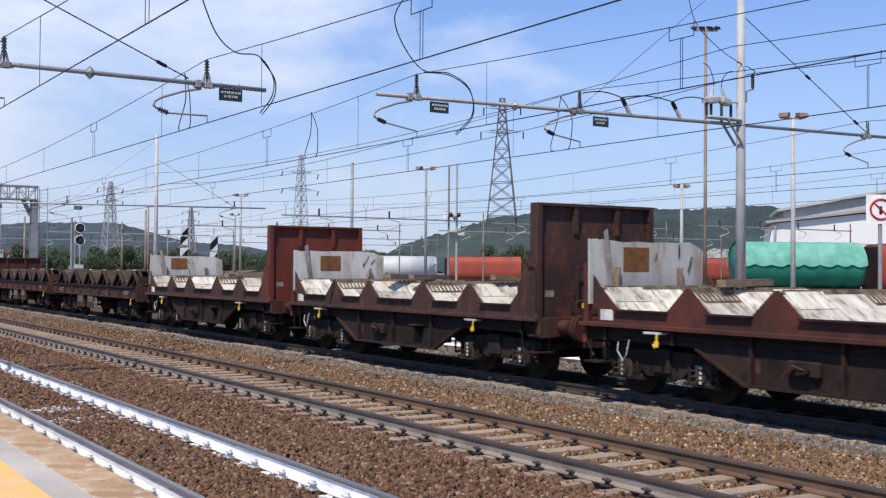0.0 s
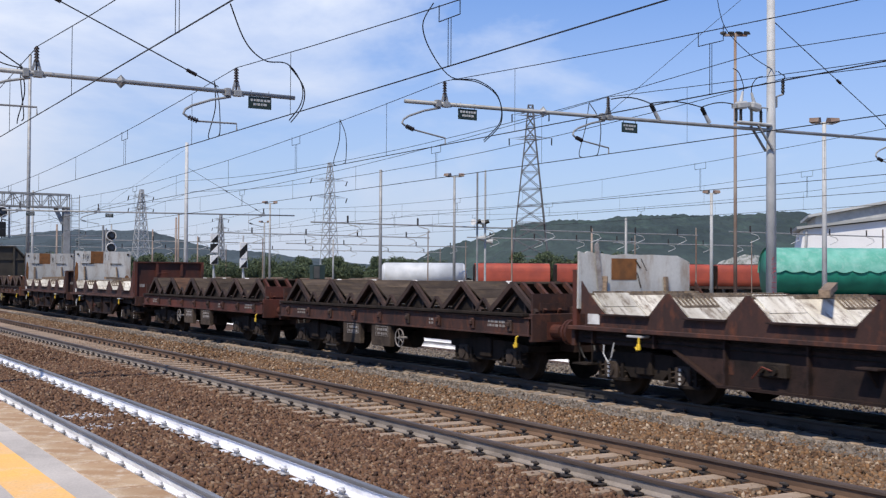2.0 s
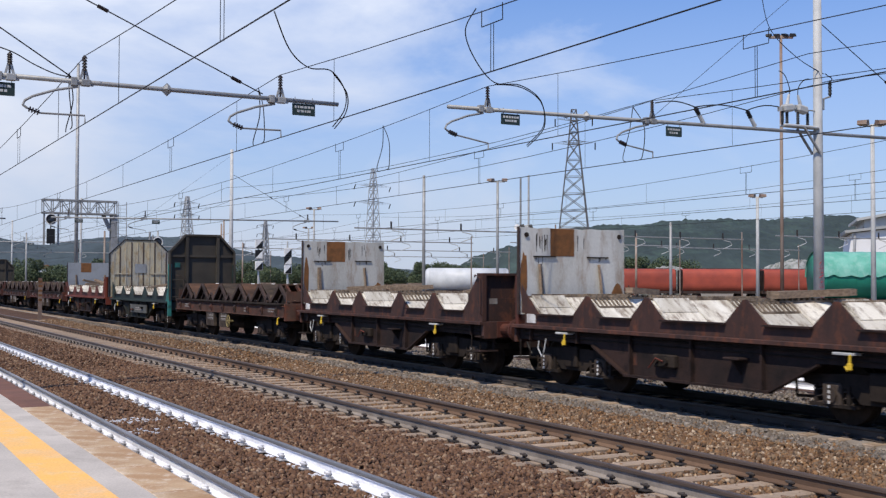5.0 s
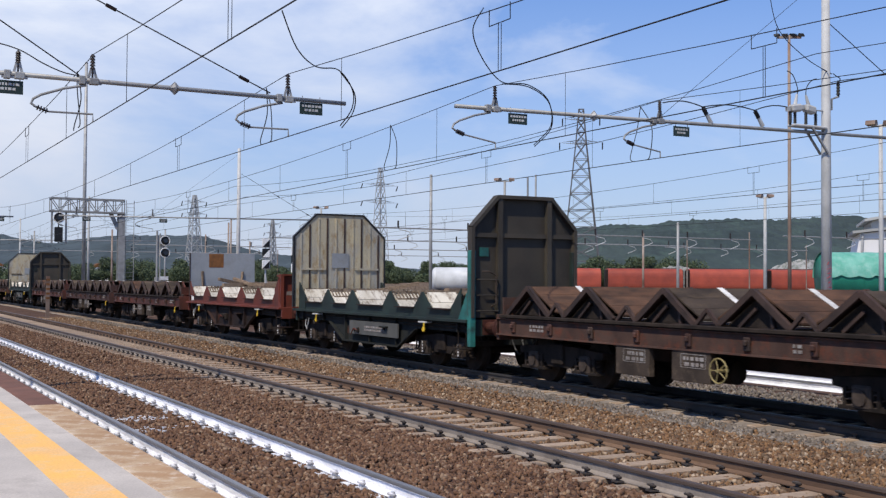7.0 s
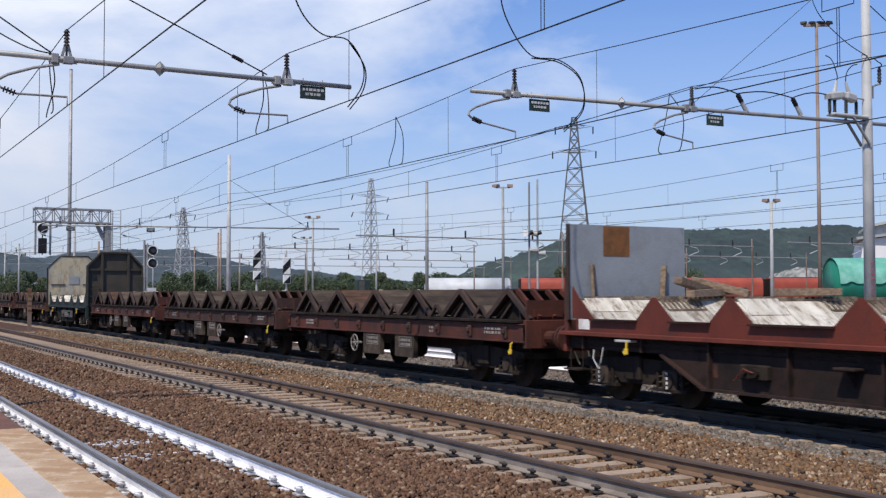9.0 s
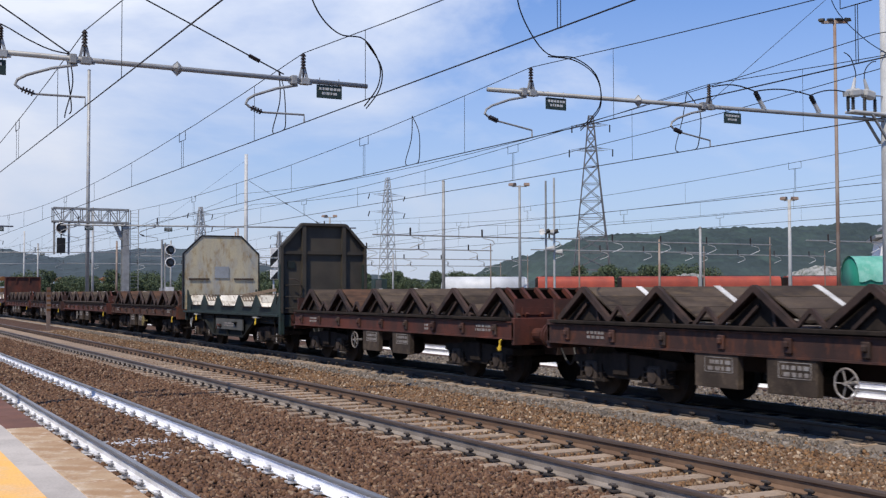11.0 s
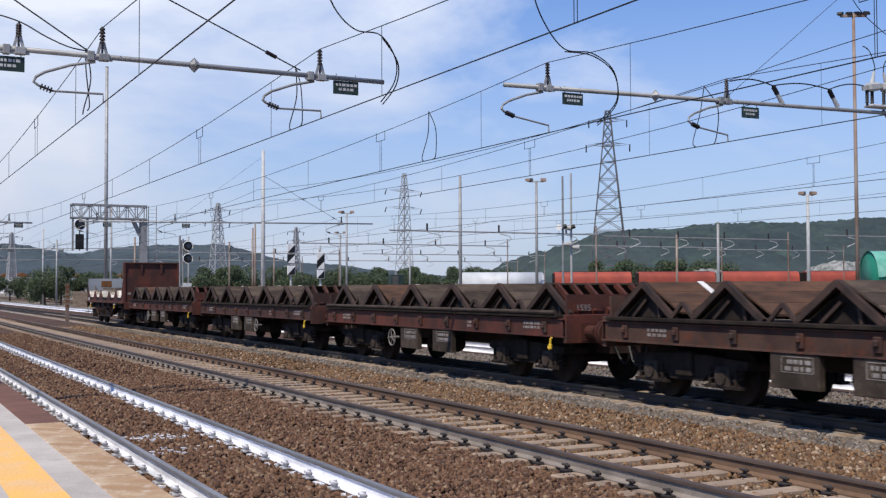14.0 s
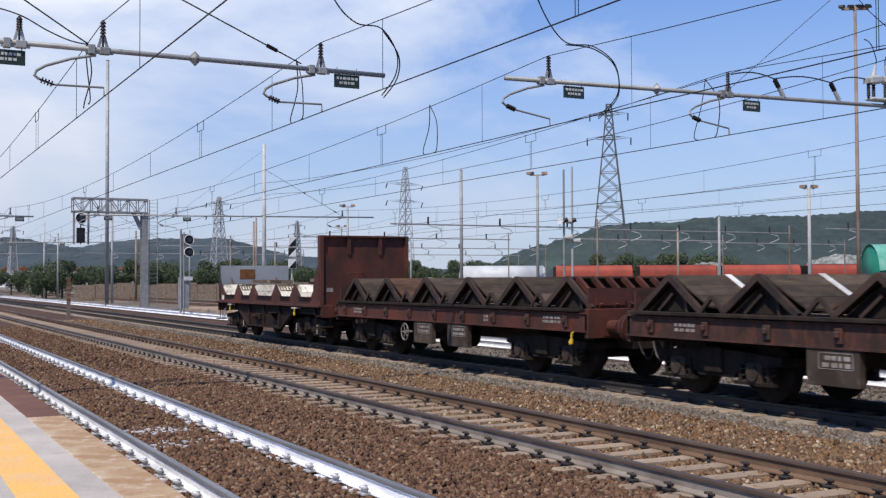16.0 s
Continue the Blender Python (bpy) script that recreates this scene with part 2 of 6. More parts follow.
LEAF = island_material("leaves", [(0.042, 0.062, 0.034), (0.062, 0.09, 0.045), (0.08, 0.11, 0.054), (0.11, 0.135, 0.07)])
BARK = material("tree_bark", (0.09, 0.07, 0.05), None, 0.9)
LENS_DARK = material("dark_signal_glass", (0.03, 0.04, 0.06), None, 0.15, bump=0)
SIGN_RED = material("red_sign_ring", (0.6, 0.03, 0.03), None, 0.5)
STONE_BROWN = island_material("brown_ballast_stones", [(0.045, 0.0214, 0.011), (0.095, 0.0449, 0.023), (0.14, 0.0704, 0.0359), (0.18, 0.0979, 0.0534), (0.095, 0.0479, 0.0267), (0.3, 0.204, 0.1288)])
STONE_OCHRE = island_material("ochre_ballast_stones", [(0.054, 0.028, 0.0135), (0.162, 0.085, 0.0369), (0.2484, 0.135, 0.0594), (0.0864, 0.055, 0.0333), (0.216, 0.146, 0.0882), (0.108, 0.048, 0.0198), (0.4536, 0.35, 0.243)])
STONE_GREY = island_material("grey_ballast_stones", [(0.085, 0.072, 0.06), (0.14, 0.118, 0.098), (0.2, 0.17, 0.14), (0.11, 0.085, 0.065), (0.28, 0.245, 0.21)])


# ---------------------------------------------------------------- mesh tools
def box(bm, x0, x1, y0, y1, z0, z1, bevel=0.0):
    vs = [bm.verts.new((x, y, z)) for x in (x0, x1) for y in (y0, y1) for z in (z0, z1)]
    faces = [(0, 1, 3, 2), (4, 6, 7, 5), (0, 4, 5, 1), (2, 3, 7, 6), (0, 2, 6, 4), (1, 5, 7, 3)]
    fs = [bm.faces.new([vs[i] for i in f]) for f in faces]
    if bevel:
        es = list({e for f in fs for e in f.edges})
        bmesh.ops.bevel(bm, geom=es, offset=bevel, segments=1, affect="EDGES")
    return vs


def prism(bm, outline, axis, a, b):
    """A flat outline drawn out along an axis. Outline: (y, z) for x, (x, z) for y, (x, y) for z."""
    def at(p, d):
        return {"x": (d, p[0], p[1]), "y": (p[0], d, p[1]), "z": (p[0], p[1], d)}[axis]
    lo = [bm.verts.new(at(p, a)) for p in outline]
    hi = [bm.verts.new(at(p, b)) for p in outline]
    bm.faces.new(lo)
    bm.faces.new(hi[::-1])
    k = len(outline)
    for i in range(k):
        bm.faces.new((lo[i], hi[i], hi[(i + 1) % k], lo[(i + 1) % k]))


def rod(bm, p, q, r, seg=8, r2=None):
    """A round bar from p to q."""
    p, q = Vector(p), Vector(q)
    d = q - p
    if d.length < 1e-5:
        return
    m = Matrix.Translation((p + q) / 2) @ d.to_track_quat("Z", "Y").to_matrix().to_4x4()
    bmesh.ops.create_cone(bm, cap_ends=True, segments=seg, radius1=r, radius2=r if r2 is None else r2, depth=d.length, matrix=m)


def beam(bm, p, q, w, h):
    """A square bar from p to q."""
    p, q = Vector(p), Vector(q)
    d = q - p
    m = Matrix.Translation((p + q) / 2) @ d.to_track_quat("Z", "Y").to_matrix().to_4x4() @ Matrix.Diagonal((w, h, d.length, 1))
    bmesh.ops.create_cube(bm, size=1.0, matrix=m)


def path_rod(bm, pts, r, seg=6):
    """One bent round bar through all the points."""
    v = [Vector(p) for p in pts]
    rings = []
    side = None
    for i, p in enumerate(v):
        d = (v[min(i + 1, len(v) - 1)] - v[max(i - 1, 0)]).normalized()
        if side is None:
            side = d.orthogonal().normalized()
        side = side - d * side.dot(d)
        side = side.normalized() if side.length > 1e-4 else d.orthogonal().normalized()
        other = d.cross(side)
        rings.append([bm.verts.new(p + (side * math.cos(a) + other * math.sin(a)) * r) for a in [k * math.tau / seg for k in range(seg)]])
    for a, b in zip(rings, rings[1:]):
        for k in range(seg):
            bm.faces.new((a[k], a[(k + 1) % seg], b[(k + 1) % seg], b[k]))
    bm.faces.new(rings[0][::-1])
    bm.faces.new(rings[-1])


def finish(name, bm, mat, smooth=False):
    bmesh.ops.recalc_face_normals(bm, faces=bm.faces)
    me = bpy.data.meshes.new(name)
    bm.to_mesh(me)
    bm.free()
    me.materials.append(mat)
    if smooth:
        for p in me.polygons:
            p.use_smooth = True
    return me


def part(name, bm, mat, parent, label="", smooth=False):
    ob = new(name, finish(name, bm, mat, smooth))
    ob.parent = parent
    return tagged(ob, label)


def share(name, data, parent, x=0, y=0, z=0, label=""):
    ob = new(name, data)
    ob.parent = parent
    ob.location = (x, y, z)
    return tagged(ob, label)


def thing(name, label, category, group="", kind="", at=(0, 0, 0)):
    ob = new(name)
    ob.location = at
    return tagged(ob, label, category, group, kind)


def solid(name, bm, mat, label, category, kind="", group="", smooth=False):
    return tagged(new(name, finish(name, bm, mat, smooth)), label, category, group, kind)


def mesh_from(name, verts, faces, mat):
    me = bpy.data.meshes.new(name)
    me.from_pydata(verts, [], faces)
    me.update()
    me.materials.append(mat)
    return me


def smooth_path(pts, steps=6):
    """Points along a rounded line through pts."""
    v = [Vector(p) for p in pts]
    out = []
    for i in range(len(v) - 1):
        p0, p1, p2, p3 = v[max(i - 1, 0)], v[i], v[i + 1], v[min(i + 2, len(v) - 1)]
        for k in range(steps):
            t = k / steps
            out.append(0.5 * (2 * p1 + (p2 - p0) * t + (2 * p0 - 5 * p1 + 4 * p2 - p3) * t * t + (3 * p1 - p0 - 3 * p2 + p3) * t ** 3))
    return [tuple(p) for p in out] + [tuple(v[-1])]


# ---------------------------------------------------------------- wagons (local: x across, y back from the front coupling, z from the rail)
FADED = material("faded_stencil_paint", (0.3, 0.28, 0.26), (0.2, 0.17, 0.15), 0.7, scale=8)


def wheel_mesh():
    bm = bmesh.new()
    for s in (-1, 1):
        x = s * 0.72
        rod(bm, (x - 0.065, 0, 0), (x + 0.065, 0, 0), 0.46, 24)
        rod(bm, (x - s * 0.065, 0, 0), (x - s * 0.1, 0, 0), 0.49, 24)
        rod(bm, (x + s * 0.065, 0, 0), (x + s * 0.1, 0, 0), 0.15, 12)
    rod(bm, (-1.0, 0, 0), (1.0, 0, 0), 0.08, 10)
    return finish("wheelset", bm, GRIME_SHADE)


def axle_box_mesh():
    bm = bmesh.new()
    box(bm, -0.11, 0.11, -0.17, 0.17, -0.17, 0.17, 0.03)
    rod(bm, (0.04, 0, 0), (0.14, 0, 0), 0.12, 12)
    return finish("axle_box", bm, DUSTY)


def axle_mark_mesh():
    bm = bmesh.new()
    for k in range(4):
        box(bm, -0.003, 0.003, -0.022, 0.022, -0.13 + k * 0.075, -0.085 + k * 0.075)
    return finish("axle_mark", bm, STRIP_WHITE)


def spring_mesh():
    bm = bmesh.new()
    pts = []
    for k in range(43):
        a = k / 6 * math.pi * 0.9
        pts.append((0.075 * math.cos(a), 0.075 * math.sin(a), -0.17 + 0.3 * k / 42))
    path_rod(bm, pts, 0.016, 5)
    return finish("spring", bm, DUSTY)


def bogie_frame_mesh():
    bm = bmesh.new()
    for s in (-1, 1):
        x = s * 1.06
        out = [(-1.45, 0.72), (-1.45, 0.6), (-1.2, 0.56), (-0.62, 0.56), (-0.4, 0.36), (0.4, 0.36), (0.62, 0.56), (1.2, 0.56), (1.45, 0.6), (1.45, 0.72), (0.5, 0.78), (-0.5, 0.78)]
        prism(bm, out, "x", x - 0.06, x + 0.06)
        for y in (-0.9, 0.9):
            box(bm, x - 0.09, x + 0.09, y - 0.33, y - 0.27, 0.3, 0.6)
            box(bm, x - 0.09, x + 0.09, y + 0.27, y + 0.33, 0.3, 0.6)
            box(bm, x - 0.1, x + 0.1, y - 0.42, y + 0.42, 0.28, 0.33)
        box(bm, x - 0.13, x + 0.13, -0.2, 0.2, 0.42, 0.82, 0.02)
    box(bm, -1.0, 1.0, -0.22, 0.22, 0.5, 0.78)
    for y in (-1.4, 1.4):
        box(bm, -1.0, 1.0, y - 0.05, y + 0.05, 0.58, 0.7)
    return finish("bogie_frame", bm, GRIME_SHADE)


WHEEL, AXLE_BOX, AXLE_MARK, SPRING, BOGIE = wheel_mesh(), axle_box_mesh(), axle_mark_mesh(), spring_mesh(), bogie_frame_mesh()


def add_bogie(w, y, dots=True):
    b = share("bogie", BOGIE, w, 0, y, 0)
    for dy in (-0.9, 0.9):
        share("wheelset", WHEEL, b, 0, dy, 0.46)
        for s in (-1, 1):
            share("axle_box", AXLE_BOX, b, s * 1.06, dy, 0.46).rotation_euler.z = 0 if s > 0 else math.pi
            for e in (-0.26, 0.26):
                share("spring", SPRING, b, s * 1.06, dy + e, 0.45)
        if dots:
            share("axle_mark", AXLE_MARK, b, -1.204, dy, 0.46, "row of white dots on an axle cover")


def buffer_mesh():
    bm = bmesh.new()
    rod(bm, (0, 0.62, 0), (0, 0.3, 0), 0.125, 14)
    rod(bm, (0, 0.32, 0), (0, 0.08, 0), 0.085, 12)
    box(bm, -0.17, 0.17, 0.58, 0.63, -0.17, 0.17)
    rod(bm, (0, 0.08, 0), (0, 0.02, 0), 0.24, 20)
    return finish("buffer", bm, BROWN)


def coupling_mesh():
    bm = bmesh.new()
    rod(bm, (0, 0.62, 0), (0, 0.25, 0), 0.05, 8)
    box(bm, -0.04, 0.04, 0.02, 0.3, -0.1, 0.08)
    for x in (-0.07, 0.07):
        path_rod(bm, [(x, 0.3, -0.02), (x, 0.12, -0.22), (x, -0.05, -0.12)], 0.02)
    return finish("coupling_hook", bm, GRIME_SHADE)


def hose_mesh():
    bm = bmesh.new()
    pts = [(0, 0.6, 0.0)]
    for k in range(9):
        a = k / 8
        pts.append((0.05 * math.sin(a * 3), 0.55 - 0.6 * a, -0.42 * math.sin(a * math.pi)))
    path_rod(bm, pts, 0.022)
    return finish("brake_hose", bm, BLACK)


BUFFER, HOOK, HOSE = buffer_mesh(), coupling_mesh(), hose_mesh()


def add_ends(w, length):
    for back in (False, True):
        for ob in [share("buffer", BUFFER, w, x, 0, 1.03) for x in (-0.875, 0.875)] + [share("coupling_hook", HOOK, w, 0, 0, 1.03), share("brake_hose", HOSE, w, -0.35, 0, 0.85)]:
            if back:
                ob.location.y = length
                ob.rotation_euler.z = math.pi


def lever_mesh():
    bm = bmesh.new()
    path_rod(bm, [(0, 0, 0.12), (-0.04, 0, 0.1), (-0.05, 0, -0.06), (-0.04, 0.05, -0.1), (-0.03, 0.09, -0.05)], 0.02)
    box(bm, -0.07, -0.03, -0.04, 0.04, -0.1, 0.0, 0.01)
    return finish("lever", bm, YELLOW)


LEVER = lever_mesh()


def hand_wheel_mesh(mat):
    bm = bmesh.new()
    ring = [(0, 0.2 * math.cos(k * math.pi / 8), 0.2 * math.sin(k * math.pi / 8)) for k in range(17)]
    path_rod(bm, ring, 0.014)
    for k in range(5):
        a = k * math.tau / 5
        rod(bm, (0, 0, 0), (0, 0.19 * math.cos(a), 0.19 * math.sin(a)), 0.01, 5)
    rod(bm, (-0.03, 0, 0), (0.2, 0, 0), 0.03, 8)
    return finish("hand_wheel", bm, mat)


BRASSY = material("faded_yellow_paint", (0.3, 0.24, 0.1), None, 0.6)
BRAKE_WHEEL, BRAKE_WHEEL_YELLOW = hand_wheel_mesh(FADED), hand_wheel_mesh(BRASSY)


def bars(w, x, y, z, wide, rows, mat, h=0.055):
    """Unreadable stencilled lettering: short bars on the side facing the platform."""
    bm = bmesh.new()
    rnd = random.Random(int(y * 100) + rows)
    for r in range(rows):
        p = 0.0
        while p < wide:
            k = rnd.uniform(0.04, 0.12)
            box(bm, x - 0.004, x + 0.002, y + p, y + min(p + k, wide), z - r * h * 1.6 - h, z - r * h * 1.6)
            p += k + rnd.uniform(0.025, 0.05)
    tagged(part("lettering", bm, mat, w), "small white stencilled lettering", kind="stuff")


RIDGE = material("dusty_ridge_grating", (0.24, 0.19, 0.14), (0.1, 0.075, 0.055), 0.85, scale=3, stretch=(2, 1, 1))
TEETH = [1.08, 2.95, 4.75, 7.15, 8.9, 10.98]


def saddle(w, paint, lining):
    """Coil troughs across a wagon, with a toothed side plate along both edges."""
    y0, y1, count = TEETH[0], TEETH[-1], len(TEETH) - 1
    top, low = 1.8, 1.43
    for s in (-1, 1):
        x = s * 1.36
        bm = bmesh.new()
        # toothed plate: base strip and separate teeth keep the outline simple
        box(bm, x - 0.012, x + 0.012, y0 - 0.05, y1 + 0.05, 1.2, low)
        for k in range(count + 1):
            c = TEETH[k]
            t = [(c - 0.45, low), (c - 0.04, top), (c + 0.04, top), (c + 0.45, low)]
            if k == 0:
                t = [(c - 0.05, low), (c - 0.05, top + 0.1), (c + 0.06, top), (c + 0.45, low)]
            if k == count:
                t = [(c - 0.45, low), (c - 0.02, top), (c + 0.17, top + 0.2), (c + 0.17, low)]
            prism(bm, t, "x", x - 0.012, x + 0.012)
        part("toothed_plate", bm, paint, w)
    crest = top - 0.055
    for k in range(count):
        a, b = TEETH[k], TEETH[k + 1]
        for p, q in (((a + 0.07, crest), (a + 0.56, low - 0.05)), ((b - 0.07, crest), (b - 0.56, low - 0.05))):
            for x0, x1 in ((-1.32, -0.475), (-0.45, 0.415), (0.44, 1.32)):
                bm = bmesh.new()
                prism(bm, [p, q, (q[0], q[1] - 0.04), (p[0], p[1] - 0.04)], "x", x0, x1)
                part("trough_plate", bm, lining, w, "scratched white lining plate of a coil trough")
        bm = bmesh.new()
        box(bm, -1.32, 1.32, a + 0.54, b - 0.54, low - 0.1, low - 0.06)
        part("trough_floor", bm, lining, w)
        for s in (-1, 1):
            bm = bmesh.new()
            box(bm, s * 1.39 - 0.06, s * 1.39 + 0.06, a + 0.42, b - 0.42, low - 0.03, low - 0.005)
            part("trough_ledge", bm, SOOT, w)
        # bar gratings on the upper edge of the slope, and a stained plate beside them
        for x0, x1 in ((-1.28, -0.5), (0.46, 1.28)):
            if (k + (x0 > 0)) % 2:
                bm = bmesh.new()
                for j in range(9):
                    x = x0 + (x1 - x0) * j / 8
                    beam(bm, (x, b - 0.08, crest + 0.015), (x, b - 0.27, crest - 0.145), 0.035, 0.03)
                beam(bm, (x0, b - 0.08, crest + 0.015), (x1, b - 0.08, crest + 0.015), 0.04, 0.04)
                beam(bm, (x0, b - 0.27, crest - 0.145), (x1, b - 0.27, crest - 0.145), 0.04, 0.04)
                part("slope_grating", bm, RIDGE, w, "rusty bar grating on the trough slope")
            else:
                bm = bmesh.new()
                prism(bm, [(b - 0.07, crest + 0.025), (b - 0.34, crest - 0.206), (b - 0.35, crest - 0.19), (b - 0.08, crest + 0.045)], "x", x0, x1)
                part("slope_plate", bm, lining, w, "stained white plate on the trough slope")
    for k in range(count + 1):
        c = TEETH[k]
        bm = bmesh.new()
        box(bm, -1.3, 1.3, c - 0.07, c + 0.07, top - 0.06, top - 0.02)
        for j in range(20):
            x = -1.2 + j * 0.126
            box(bm, x, x + 0.05, c - 0.06, c + 0.06, top - 0.02, top + 0.015)
        part("ridge_grating", bm, RIDGE, w, "dusty toothed grating on the ridge")


def fish_belly(w, length, paint, dark, stiff_label=""):
    for s in (-1, 1):
        x = s * 1.38
        bm = bmesh.new()
        box(bm, x - 0.1, x + 0.1, 0.62, length - 0.62, 1.13, 1.2, 0.008)
        part("top_flange", bm, paint, w)
        bm = bmesh.new()
        out = [(0.64, 1.13), (0.64, 0.9), (3.3, 0.9), (4.3, 0.42), (length - 4.3, 0.42), (length - 3.3, 0.9), (length - 0.64, 0.9), (length - 0.64, 1.13)]
        xi = x - s * 0.1
        prism(bm, out, "x", xi - 0.015, xi + 0.015)
        part("side_girder", bm, dark, w)
        bm = bmesh.new()
        box(bm, min(xi, xi + s * 0.11), max(xi, xi + s * 0.11), 4.25, length - 4.25, 0.39, 0.43)
        for a, b in (((3.3, 0.9), (4.3, 0.42)), ((length - 3.3, 0.9), (length - 4.3, 0.42))):
            prism(bm, [a, b, (b[0], b[1] - 0.035), (a[0], a[1] - 0.035)], "x", min(xi, xi + s * 0.11), max(xi, xi + s * 0.11))
        part("bottom_flange", bm, dark, w)
        for k in range(7):
            y = 1.2 + (length - 2.4) * k / 6
            lowz = 0.9 if y < 3.3 or y > length - 3.3 else 0.43
            bm = bmesh.new()
            box(bm, min(xi, xi + s * 0.1), max(xi, xi + s * 0.1), y - 0.02, y + 0.02, lowz, 1.13)
            part("stiffener", bm, dark, w)
    bm = bmesh.new()
    box(bm, -1.25, 1.25, 0.62, length - 0.62, 1.0, 1.13)
    box(bm, -0.3, 0.3, 0.62, length - 0.62, 0.62, 1.0)
    part("floor_frame", bm, dark, w)
    for y in (0.66, length - 0.66):
        bm = bmesh.new()
        box(bm, -1.38, 1.38, y - 0.045, y + 0.045, 0.83, 1.2, 0.01)
        part("buffer_beam", bm, paint, w)
    bm = bmesh.new()
    rod(bm, (-0.62, 5.2, 0.62), (-0.62, 6.3, 0.62), 0.2, 14)
    part("air_tank", bm, dark, w)
    bm = bmesh.new()
    box(bm, -1.1, -0.7, 4.6, 4.9, 0.5, 0.8, 0.02)
    part("brake_valve", bm, GRIME_SHADE, w)
    # fittings on the platform side of the girder
    bm = bmesh.new()
    box(bm, -1.52, -1.29, 4.75, 5.1, 0.86, 0.9, 0.01)
    prism(bm, [(-1.3, 0.62), (-1.3, 0.86), (-1.5, 0.86)], "y", 4.9, 4.94)
    part("tread_bracket", bm, dark, w)
    bm = bmesh.new()
    box(bm, -1.4, -1.29, 6.4, 6.95, 0.62, 0.84, 0.02)
    rod(bm, (-1.4, 6.6, 0.73), (-1.46, 6.6, 0.73), 0.07, 10)
    rod(bm, (-1.4, 6.82, 0.73), (-1.45, 6.82, 0.73), 0.045, 8)
    part("changeover_box", bm, GRIME_SHADE, w)
    bm = bmesh.new()
    path_rod(bm, [(-1.46, 6.6, 0.73), (-1.5, 6.75, 0.78), (-1.49, 6.95, 0.6)], 0.014)
    part("changeover_handle", bm, RED, w, "red handle")
    for z, r in ((1.06, 0.02), (0.98, 0.014)):
        bm = bmesh.new()
        rod(bm, (-1.31, 0.9, z), (-1.31, length - 0.9, z), r, 6)
        part("brake_pipe", bm, GRIME_SHADE, w)
    for y in (3.75, length - 3.75):
        bm = bmesh.new()
        path_rod(bm, [(-0.9, y - 0.3, 0.5), (-0.9, y, 0.38), (-0.9, y + 0.4, 0.36)], 0.025)
        rod(bm, (-0.9, y + 0.4, 0.36), (-0.9, y + 0.4, 0.9), 0.02, 6)
        part("brake_rigging", bm, GRIME_SHADE, w)
    bm = bmesh.new()
    box(bm, -1.3, -1.285, 7.5, 7.75, 0.6, 0.8)
    part("data_plate", bm, DULL, w)


def underside_fittings(w, length, dark):
    for y in (2.6, length - 2.6):
        share("lever", LEVER, w, -1.46, y, 0.96)
        bm = bmesh.new()
        box(bm, -1.5, -1.3, y - 0.05, y + 0.32, 1.06, 1.1, 0.008)
        part("lever_bracket", bm, PALE_POST, w)
    for y in (1.0, length - 1.0):
        bm = bmesh.new()
        box(bm, -1.5, -1.2, y - 0.2, y + 0.2, 0.52, 0.55)
        for e in (-0.18, 0.18):
            rod(bm, (-1.35, y + e, 0.54), (-1.35, y + e, 0.9), 0.014, 5)
        part("step", bm, dark, w)
    bm = bmesh.new()
    path_rod(bm, [(-1.45, length - 1.9, 0.95), (-1.47, length - 1.85, 0.7), (-1.45, length - 1.75, 0.6), (-1.44, length - 1.6, 0.75), (-1.42, length - 1.6, 0.9)], 0.012)
    part("cable_loop", bm, PALE_POST, w)


def rail_handle(w, x, y, z0, z1, mat, deep=0.22):
    bm = bmesh.new()
    path_rod(bm, [(x, y, z0), (x - 0.04, y, z0 + 0.04), (x - 0.04, y, z1), (x - 0.04, y + deep, z1 + 0.06), (x, y + deep + 0.08, z1 + 0.02)], 0.016)
    part("grab_rail", bm, mat, w)


